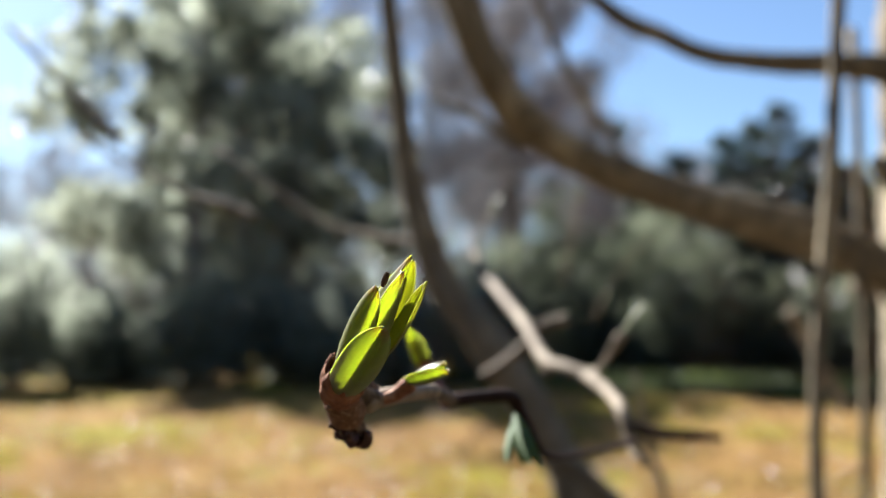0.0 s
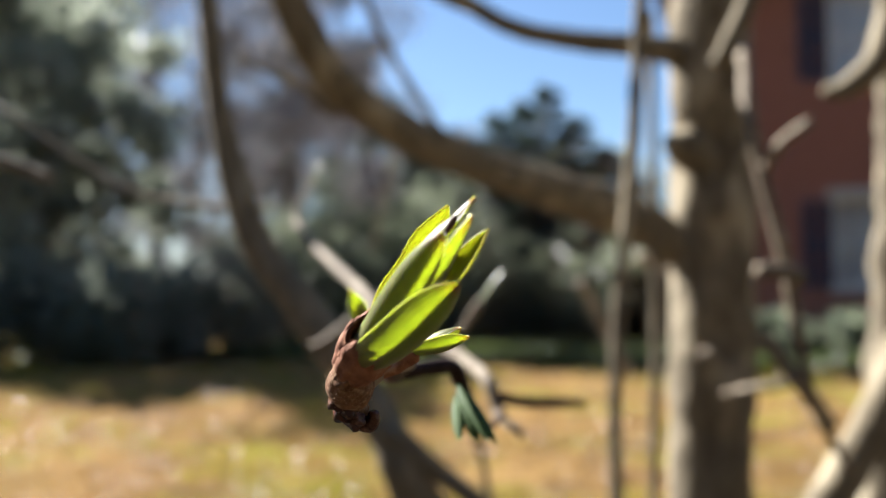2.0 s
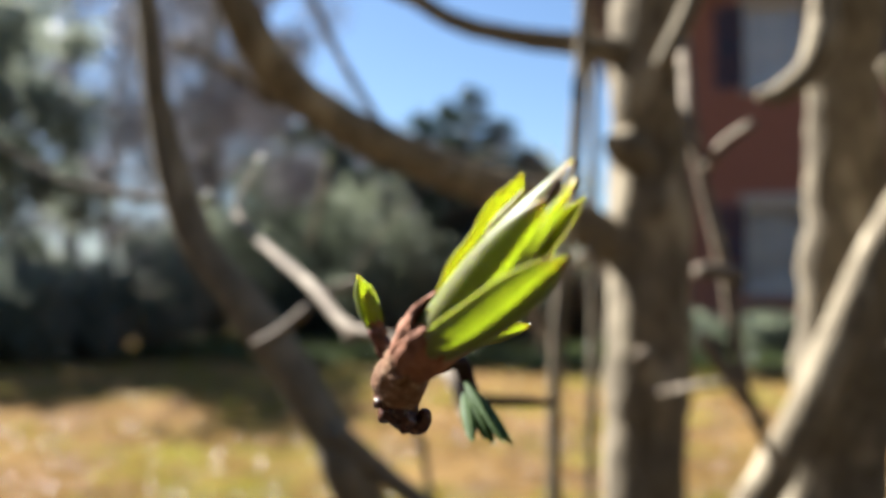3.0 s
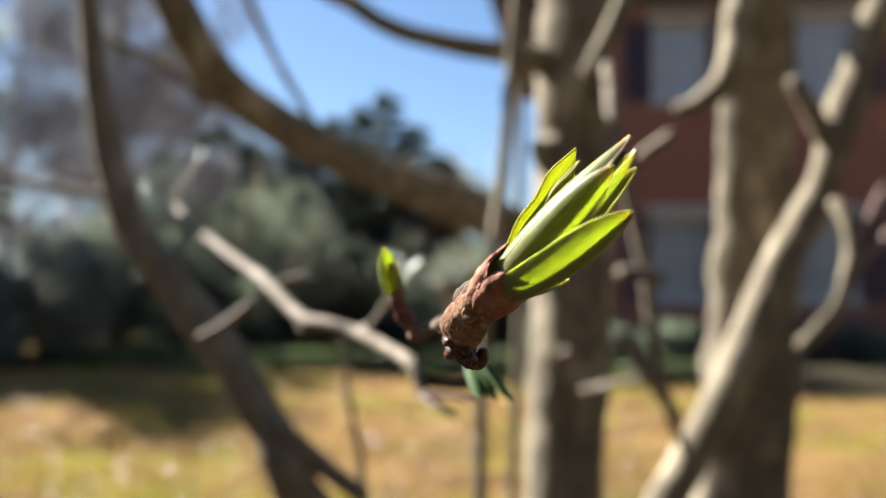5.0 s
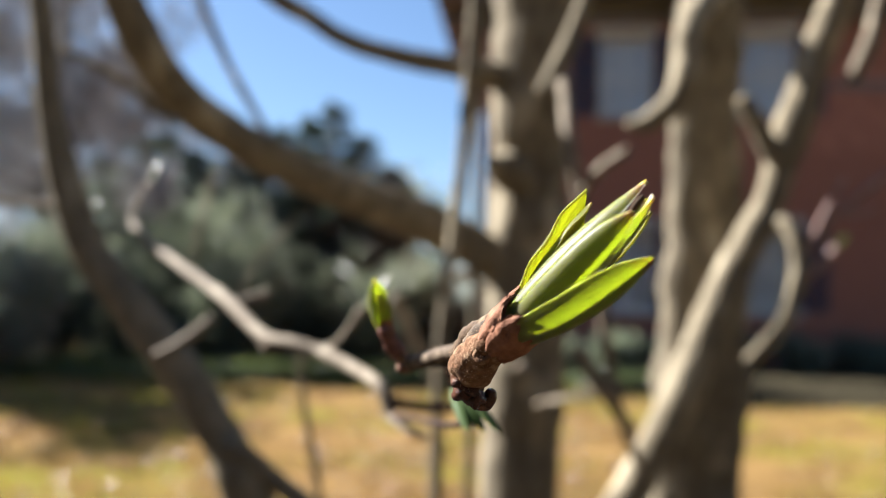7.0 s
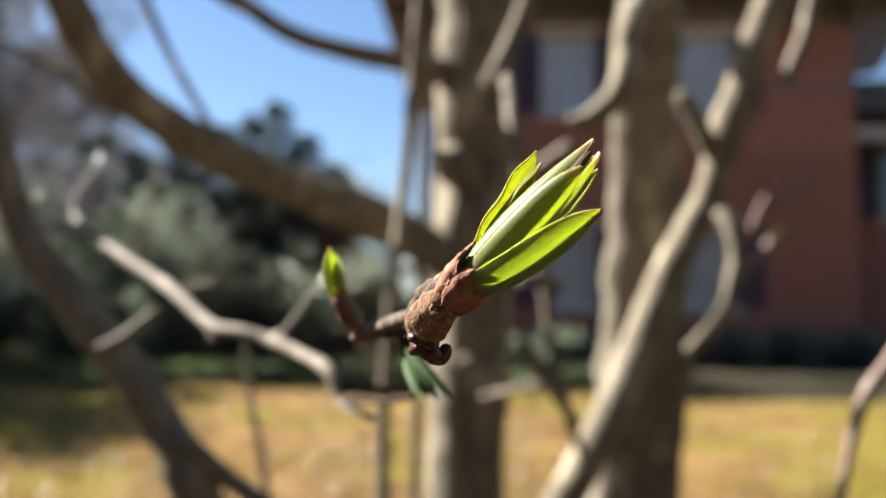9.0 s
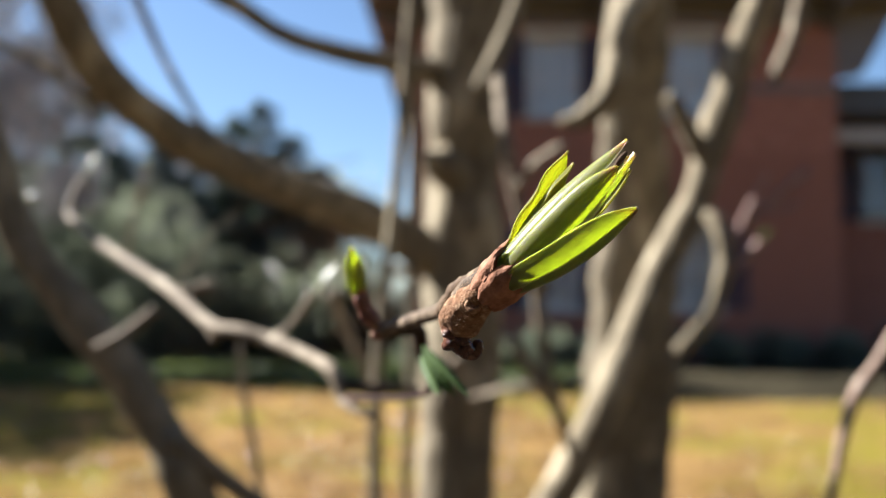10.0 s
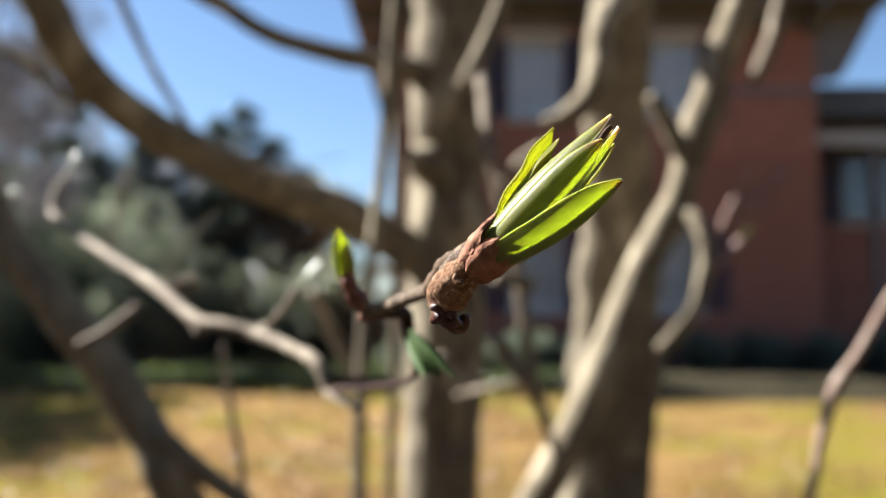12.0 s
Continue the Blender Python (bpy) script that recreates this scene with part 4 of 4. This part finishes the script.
def conifer(x, y, h, r, seed, leaves=6000):
    ob = thing("conifer", "dark green conifer behind the hedge", "tree", (x, y, 0), group="trees behind the lawn")
    g = random.Random(seed)
    tr = h * 0.018
    part("trunk", tube([(0, 0, -0.1, tr * 1.3), (0, 0, h * 0.5, tr * 0.7), (g.uniform(-0.1, 0.1), 0, h, 0.015)], 10, 5, 0.05, grain=3.0), FAR_BARK, ob)
    cs = []
    bm = bmesh.new()
    n = 44
    for i in range(n):
        k = i / n
        z0 = h * (0.08 + 0.9 * k)
        a = i * 2.4
        reach = r * (1 - k) ** 0.6 * g.uniform(0.7, 1.15) + 0.12
        e = Vector((math.cos(a) * reach, math.sin(a) * reach, z0 - 0.12 * reach))
        tube([(0, 0, z0, 0.03 * (1.1 - k)), (e.x * 0.5, e.y * 0.5, z0 + 0.05, 0.02 * (1.1 - k)), (*e, 0.006)], 5, 2, bm=bm, grain=4.0)
        for f in (0.35, 0.65, 0.95):
            cs.append((e.x * f, e.y * f, z0 - 0.1 * reach * f, (0.16 + 0.20 * (1 - k)) * (1.15 - 0.4 * f) * r * 0.6))
    part("boughs", bm, FAR_BARK, ob)
    cloud_part("needles", leaf_cloud(cs, leaves, 0.11, flat=1.0, seed=seed, long=2.4), CONIFER_LEAF, ob)
    return ob


def shrub(x, y, h, r, seed, mat=OLD_LEAF, leaves=2600, label="dark evergreen shrub at the lawn edge"):
    ob = thing("shrub", label, "shrub", (x, y, 0), group="shrubs behind the hedge")
    g = random.Random(seed)
    cs = []
    for i in range(9):
        a = g.uniform(0, 6.28)
        e = Vector((math.cos(a) * r * g.uniform(0.2, 0.8), math.sin(a) * r * g.uniform(0.2, 0.8), h * g.uniform(0.35, 0.85)))
        part("stem", tube([(0, 0, -0.05, 0.035), (e.x * 0.4, e.y * 0.4, e.z * 0.5, 0.022), (*e, 0.008)], 6, 3), FAR_BARK, ob)
        cs += [(e.x, e.y, e.z, r * g.uniform(0.35, 0.55)), (e.x * 0.7, e.y * 0.7, e.z * 0.5, r * g.uniform(0.35, 0.5))]
    cloud_part("foliage", leaf_cloud(cs, leaves, 0.11, seed=seed), mat, ob)
    return ob


groundcover(-10.5, 2.2, 15.4, 22.5, 3)
# trees on the glare side, their leaves lightened to stand in for it
BIG = ((-14.8, 13.6, 9.8, 2.3, 11), (-15.2, 15.4, 9.6, 2.4, 13), (-15.6, 17.4, 9.6, 2.4, 15), (-16.0, 19.6, 9.4, 2.4, 26), (-19.6, 16.0, 11.2, 3.0, 27), (-20.2, 20.2, 12.0, 3.2, 28))
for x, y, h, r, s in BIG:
    broad_tree(x, y, h, r, s, low=0.15, leaves=3600, size=0.18, mat=GLARE_LEAF, label="broad tree beside the lawn, leaves coloured pale for sun glare")
FAR = ((-18.6, 34.0, 18.0, 4.6, 12), (-22.5, 31.0, 19.0, 5.0, 14), (-27.0, 30.5, 18.5, 5.0, 17), (-31.0, 31.0, 18.0, 5.0, 18), (-36.0, 36.0, 20.0, 5.5, 19), (-27.0, 40.0, 21.0, 5.5, 20), (-20.0, 42.0, 19.0, 5.0, 22), (-10.8, 20.3, 13.5, 2.8, 29))
for x, y, h, r, s in FAR:
    bare_tree(x, y, h, r, s, twigs=7000)
woods = []
for i in range(900):
    g_ = noise.random()
    az = radians(-75 + 62 * noise.random())
    dd = 46 + 10 * noise.random()
    z = 9.5 * noise.random() ** 1.6
    woods.append((math.sin(az) * dd, math.cos(az) * dd, z, 1.5))
v, f = leaf_cloud(woods, 26000, 0.10, seed=5, long=14.0)
me = bpy.data.meshes.new("far_woods")
me.from_pydata(v.tolist(), [], f.tolist())
me.materials.append(GREY_TWIGS)
tagged(new("far_woods", me), "grey leafless undergrowth of the far woods", "woods", kind="stuff")
broad_tree(-13.6, 31.5, 10.6, 1.9, 21, leaves=3600, low=0.1, label="slim dark tree behind the conifers")
for x, y, h, r, s in ((-5.2, 24.0, 7.0, 1.7, 31), (-4.5, 24.6, 6.2, 1.6, 32), (-5.95, 24.4, 6.7, 1.7, 33), (-6.8, 24.8, 6.5, 1.8, 34), (-3.75, 25.0, 5.4, 1.5, 35), (-8.2, 25.2, 6.2, 2.0, 36), (-9.6, 25.6, 6.0, 2.0, 37), (-11.0, 25.2, 5.4, 2.2, 38)):
    conifer(x, y, h, r, s, leaves=7000)
broad_tree(-4.8, 36.0, 6.6, 1.6, 41, leaves=1500, mat=HEDGE_LEAF, label="pale green tree far behind the lawn")
broad_tree(-8.0, 38.0, 7.2, 2.6, 42, leaves=1800, label="small tree far beyond the lawn")
for i in range(7):
    az = radians(-28 + i * 3.2)
    dd = 26.0 + 1.5 * math.sin(i * 1.7)
    shrub(math.sin(az) * dd, math.cos(az) * dd, 4.0 + 0.9 * math.sin(i * 2.3), 2.4, 160 + i, leaves=4200, label="tall dark evergreen thicket beyond the lawn")
# the first eleven shrubs get the leaf colour lightened for glare
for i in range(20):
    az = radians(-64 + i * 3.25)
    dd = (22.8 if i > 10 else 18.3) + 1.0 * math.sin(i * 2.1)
    shrub(math.sin(az) * dd, math.cos(az) * dd, (2.6 if i > 10 else 2.3) + 0.6 * math.sin(i * 1.3), 1.3, 60 + i, mat=OLD_LEAF if i > 10 else GLARE_LEAF, label="dark evergreen shrub at the lawn edge" if i > 10 else "shrub at the lawn edge, coloured pale for sun glare")


# unseen dark trees, added to close the place behind and block sky light
for i in range(15):
    az = radians(74 + i * 13.8)
    dd = 13.0 + 0.8 * math.sin(i * 2.7)
    broad_tree(math.sin(az) * dd, math.cos(az) * dd, 9.5 + math.sin(i * 1.9), 2.8, 260 + i, leaves=6500, size=0.27, low=0.05, mat=SKY_BLOCK_LEAF, label="unseen dense dark tree added to block sky light")


# tufts of dry and of greening grass on the lawn
DRY_BLADE = leaf_material("dry_grass_blade", (0.19, 0.112, 0.038), (0.33, 0.202, 0.078), (0.34, 0.21, 0.075), amount=0.35, vein=2.0, bump=0.0)
GREEN_BLADE = leaf_material("green_grass_blade", (0.15, 0.13, 0.016), (0.24, 0.20, 0.026), (0.34, 0.30, 0.03), amount=0.4, vein=2.0, bump=0.0)
for label, mat, clumps, blades, seed in (("dry tan grass tufts on the lawn", DRY_BLADE, 1500, 52000, 71), ("yellow-green grass tufts on the lawn", GREEN_BLADE, 500, 17000, 72)):
    r = np.random.default_rng(seed)
    cs = []
    for _ in range(clumps):
        dd, az = 5.2 + 12.0 * r.random() ** 1.2, radians(-60 + 88 * r.random())
        x, y = math.sin(az) * dd, math.cos(az) * dd
        if mat is GREEN_BLADE and noise.noise(Vector((x * 0.35, y * 0.5, 3.0))) < 0.02:
            continue
        cs.append((x, y, 0.03, 0.10 + 0.16 * r.random()))
    v, f = leaf_cloud(cs, blades, 0.012, flat=2.4, seed=seed, long=7.0)
    me = bpy.data.meshes.new("grass")
    me.from_pydata(v.tolist(), [], f.tolist())
    me.uv_layers.new(name="UVMap")
    me.materials.append(mat)
    tagged(new("grass", me), label, "grass", kind="stuff")


# ---- the brick house ----
house = thing("brick_house", "two-storey red brick house with bracketed eaves and navy shutters", "house", (3.4, 19.5, 0))
HOUSE_INV = Matrix.Translation((-3.4, -19.5, 0))
WX0, WX1, WY, WTOP = -1.0, 7.97, 19.5, 7.75


def hpart(name, bm, mat, label="", smooth=False, parent=None):
    ob = part(name, bm, mat, parent or house, label, smooth)
    if not parent:
        ob.matrix_parent_inverse = HOUSE_INV
    return ob


# facade with real openings (x0, x1, z0, z1)
OPEN = [(1.42, 2.56, 5.45, 7.12), (4.32, 5.46, 5.45, 7.12), (1.42, 2.56, 1.35, 3.05), (4.32, 5.46, 1.35, 3.05)]
bm = bmesh.new()
xs = sorted({WX0, WX1, *[o[0] for o in OPEN], *[o[1] for o in OPEN]})
zs = sorted({-0.1, WTOP, *[o[2] for o in OPEN], *[o[3] for o in OPEN]})
for xa, xb in zip(xs, xs[1:]):
    for za, zb in zip(zs, zs[1:]):
        if not any(o[0] <= xa and xb <= o[1] and o[2] <= za and zb <= o[3] for o in OPEN):
            box(bm, xa, WY, za, xb, WY + 0.4, zb)
box(bm, WX0, WY + 0.4, -0.1, WX0 + 0.4, WY + 9, WTOP)
box(bm, WX1 - 0.4, WY + 0.4, -0.1, WX1, WY + 9, WTOP)
box(bm, WX0 + 0.4, WY + 8.6, -0.1, WX1 - 0.4, WY + 9, WTOP)
bmesh.ops.remove_doubles(bm, verts=bm.verts, dist=0.0005)
wall = hpart("wall", bm, MORTAR, "red brick wall")
bm = bmesh.new()
box(bm, WX0 + 0.4, WY + 0.4, 3.8, WX1 - 0.4, WY + 8.6, 4.0)
hpart("floor", bm, PAINT)
for o in OPEN:
    win = hpart("window", box(bmesh.new(), o[0] - 0.08, WY - 0.07, o[2] - 0.12, o[1] + 0.08, WY + 0.2, o[2], 0.01), STONE, "sash window with navy shutters and a pale sill")
    def wpart(name, bm, mat, label=""):
        return tagged(part(name, bm, mat, win, label, False))
    wpart("lintel", box(bmesh.new(), o[0] - 0.1, WY - 0.04, o[3], o[1] + 0.1, WY - 0.003, o[3] + 0.22, 0.01), STONE)
    bm = bmesh.new()
    for a, b, c, e in ((o[0], o[0] + 0.07, o[2], o[3]), (o[1] - 0.07, o[1], o[2], o[3]), (o[0] + 0.07, o[1] - 0.07, o[2], o[2] + 0.08), (o[0] + 0.07, o[1] - 0.07, o[3] - 0.08, o[3]),
                       (o[0] + 0.07, o[1] - 0.07, (o[2] + o[3]) / 2 - 0.03, (o[2] + o[3]) / 2 + 0.03), ((o[0] + o[1]) / 2 - 0.015, (o[0] + o[1]) / 2 + 0.015, o[2] + 0.08, o[3] - 0.08)):
        box(bm, a, WY + 0.12, c, b, WY + 0.18, e)
    wpart("sash", bm, SASH)
    pane = wpart("pane", box(bmesh.new(), o[0] + 0.07, WY + 0.145, o[2] + 0.08, o[1] - 0.07, WY + 0.151, o[3] - 0.08), GLASS)
    pane.visible_shadow = False
    wpart("blind", box(bmesh.new(), o[0] + 0.02, WY + 0.26, o[2] + 0.1, o[1] - 0.02, WY + 0.27, o[3]), BLIND, "drawn pale blind")
    for a, b in ((o[0] - 0.56, o[0] - 0.02), (o[1] + 0.02, o[1] + 0.56)):
        bm = bmesh.new()
        for c in ((a, a + 0.06, o[2], o[3]), (b - 0.06, b, o[2], o[3]), (a + 0.06, b - 0.06, o[2], o[2] + 0.1), (a + 0.06, b - 0.06, o[3] - 0.1, o[3]), (a + 0.06, b - 0.06, (o[2] + o[3]) / 2 - 0.05, (o[2] + o[3]) / 2 + 0.05)):
            box(bm, c[0], WY - 0.05, c[2], c[1], WY - 0.004, c[3])
        z = o[2] + 0.12
        while z < o[3] - 0.14:
            box(bm, a + 0.06, WY - 0.04, z, b - 0.06, WY - 0.012, z + 0.035)
            z += 0.06
        tagged(wpart("shutter", bm, SHUTTER, "navy louvred shutter"), kind="stuff")
# belt course, cornice, eaves, brackets, roof
bm = bmesh.new()
box(bm, WX0 - 0.06, WY - 0.08, WTOP - 0.35, WX1 + 0.06, WY - 0.003, WTOP, 0.01)
hpart("frieze", bm, PAINT)
hpart("belt_course", box(bmesh.new(), 6.1, WY - 0.06, 5.92, WX1 + 0.03, WY - 0.013, 6.08, 0.01), PAINT, "dark belt course across the brick")
bm = bmesh.new()
box(bm, WX0 - 0.95, WY - 0.95, WTOP, WX1 + 1.35, WY + 9.9, WTOP + 0.1)
box(bm, WX0 - 1.05, WY - 1.05, WTOP + 0.1, WX1 + 1.45, WY + 10, WTOP + 0.28, 0.03)
hpart("cornice", bm, PAINT, "deep painted eaves")


def bracket(x, y, rz, sec):
    """A scrolled eaves bracket, deep at the wall and thinning outwards; rz turns it to face out of its wall."""
    bm = bmesh.new()
    fa = [bm.verts.new((-0.07, a, b)) for a, b in sec]
    fb = [bm.verts.new((0.07, a, b)) for a, b in sec]
    bm.faces.new(fa)
    bm.faces.new(fb[::-1])
    for k in range(len(sec)):
        bm.faces.new((fa[k], fb[k], fb[(k + 1) % len(sec)], fa[(k + 1) % len(sec)]))
    bmesh.ops.recalc_face_normals(bm, faces=bm.faces)
    bm.transform(Matrix.Translation((x, y, WTOP - 0.003)) @ Matrix.Rotation(rz, 4, "Z"))
    hpart("bracket", bm, PAINT)


FRONT = ((0, 0), (-0.86, 0), (-0.86, -0.16), (-0.72, -0.24), (-0.50, -0.30), (-0.28, -0.44), (-0.10, -0.52), (0, -0.55))
SIDE = ((0, 0), (-1.3, 0), (-1.3, -0.14), (-1.15, -0.4), (-0.88, -0.9), (-0.62, -1.36), (-0.46, -1.46), (0, -1.5))
for x in (WX0 + 0.12, WX0 + 1.25, 3.0, 3.85, 6.55, WX1 - 0.12):
    bracket(x, WY - 0.09, 0.0, FRONT)
for y in (WY + 0.15, WY + 1.9, WY + 3.7, WY + 5.5, WY + 7.3, WY + 8.8):
    bracket(WX0 - 0.003, y, -math.pi / 2, FRONT)
    bracket(WX1 + 0.003, y, math.pi / 2, SIDE)
bm = bmesh.new()
b0 = [bm.verts.new(q) for q in ((WX0 - 1.05, WY - 1.05, WTOP + 0.28), (WX1 + 1.45, WY - 1.05, WTOP + 0.28), (WX1 + 1.45, WY + 10, WTOP + 0.28), (WX0 - 1.05, WY + 10, WTOP + 0.28))]
b1 = [bm.verts.new(q) for q in ((WX0 + 3.2, WY + 3.6, WTOP + 2.0), (WX1 - 3.2, WY + 3.6, WTOP + 2.0), (WX1 - 3.2, WY + 5.4, WTOP + 2.0), (WX0 + 3.2, WY + 5.4, WTOP + 2.0))]
for k in range(4):
    bm.faces.new((b0[k], b0[(k + 1) % 4], b1[(k + 1) % 4], b1[k]))
bm.faces.new(b1)
bm.faces.new(b0[::-1])
hpart("roof", bm, ROOF)
# side wing with a flat roof and a dark porch
bm = bmesh.new()
box(bm, WX1, WY + 2.0, -0.1, WX1 + 7, WY + 2.3, 5.6)
box(bm, WX1 + 6.7, WY + 2.3, -0.1, WX1 + 7, WY + 8, 5.6)
hpart("wing_wall", bm, MORTAR)
bm = bmesh.new()
box(bm, WX1 + 0.003, WY + 0.6, 5.6, WX1 + 7.4, WY + 8.4, 6.3, 0.03)
hpart("wing_roof", bm, ROOF, "dark flat porch roof")
hpart("porch_beam", box(bmesh.new(), WX1 + 0.003, WY + 0.75, 5.0, WX1 + 7.2, WY + 0.95, 5.3, 0.01), STONE)
for x in (WX1 + 1.6, WX1 + 4.2, WX1 + 6.8):
    hpart("porch_post", box(bmesh.new(), x - 0.09, WY + 0.76, 0.0, x + 0.09, WY + 0.94, 5.0, 0.01), PAINT)
wing = hpart("wing_window", box(bmesh.new(), WX1 + 1.25, WY + 1.92, 3.32, WX1 + 2.75, WY + 1.997, 3.45, 0.01), STONE, "sash window with navy shutters in the wing")
# sash and backing sheet take dark paint in place of the porch's shade
bm = bmesh.new()
for a, b, c, e in ((1.30, 1.38, 3.45, 5.2), (2.62, 2.70, 3.45, 5.2), (1.38, 2.62, 3.45, 3.55), (1.38, 2.62, 5.1, 5.2), (1.38, 2.62, 4.30, 4.36), (1.98, 2.02, 3.55, 5.1)):
    box(bm, WX1 + a, WY + 1.93, c, WX1 + b, WY + 1.99, e)
part("sash", bm, PAINT, wing, "", False)
part("pane", box(bmesh.new(), WX1 + 1.38, WY + 1.955, 3.55, WX1 + 2.62, WY + 1.96, 5.1), GLASS, wing, "", False).visible_shadow = False
part("blind", box(bmesh.new(), WX1 + 1.38, WY + 1.975, 3.55, WX1 + 2.62, WY + 1.985, 5.1), PAINT, wing, "dark sheet standing in for the shaded pane", False)
for a, b in ((0.72, 1.28), (2.72, 3.28)):
    bm = bmesh.new()
    for c in ((a, a + 0.06, 3.4, 5.25), (b - 0.06, b, 3.4, 5.25), (a + 0.06, b - 0.06, 3.4, 3.5), (a + 0.06, b - 0.06, 5.15, 5.25), (a + 0.06, b - 0.06, 4.28, 4.38)):
        box(bm, WX1 + c[0], WY + 1.94, c[2], WX1 + c[1], WY + 1.995, c[3])
    for k in range(27):
        box(bm, WX1 + a + 0.06, WY + 1.955, 3.52 + k * 0.06, WX1 + b - 0.06, WY + 1.985, 3.555 + k * 0.06)
    tagged(part("shutter", bm, SHUTTER, wing, "navy louvred shutter", False), kind="stuff")
for i in range(9):
    shrub(-0.6 + i * 1.15, 18.3 + 0.2 * math.sin(i * 2.2), 0.85, 0.62, 90 + i, leaves=1300, label="low dark shrub at the foot of the house")

# ---- bricks of the facade, nearest stretch ----
bm = bmesh.new()
box(bm, -0.105, 0, -0.031, 0.105, 0.012, 0.031)
brick_mesh = bpy.data.meshes.new("brick")
bm.to_mesh(brick_mesh)
bm.free()
brick_mesh.materials.append(BRICK)
verts, faces = [], []
count = 0
for row in range(96):
    z = 0.04 + row * 0.0735
    off = 0.11 if row % 2 else 0.0
    x = WX0 + 0.11 + off
    while x < WX1 - 0.1:
        clear = all(not (o[0] - 0.62 < x + 0.1 and x - 0.1 < o[1] + 0.62 and o[2] - 0.16 < z and z < o[3] + 0.26) for o in OPEN) and z < WTOP - 0.4
        if clear:
            if 5.9 < x and 4.6 < z < 6.4 and count < 240:
                ob = new("brick", brick_mesh)
                ob.location = (x, WY - 0.012, z)
                ob.parent = wall
                ob.matrix_parent_inverse = Matrix.Identity(4)
                count += 1
            else:
                n0 = len(verts)
                j = 0.001 * ((row * 7 + int(x * 50)) % 5)
                for dy in (-0.010 - j, 0.002):
                    for dx, dz in ((-0.105, -0.031), (0.105, -0.031), (0.105, 0.031), (-0.105, 0.031)):
                        verts.append((x + dx, WY + dy, z + dz))
                faces += [(n0, n0 + 1, n0 + 2, n0 + 3), (n0, n0 + 4, n0 + 5, n0 + 1), (n0 + 1, n0 + 5, n0 + 6, n0 + 2), (n0 + 2, n0 + 6, n0 + 7, n0 + 3), (n0 + 3, n0 + 7, n0 + 4, n0)]
        x += 0.22
me = bpy.data.meshes.new("brickwork")
me.from_pydata(verts, [], faces)
me.materials.append(BRICK)
rest = new("brickwork", me)
rest.parent = wall
tagged(rest, kind="stuff")
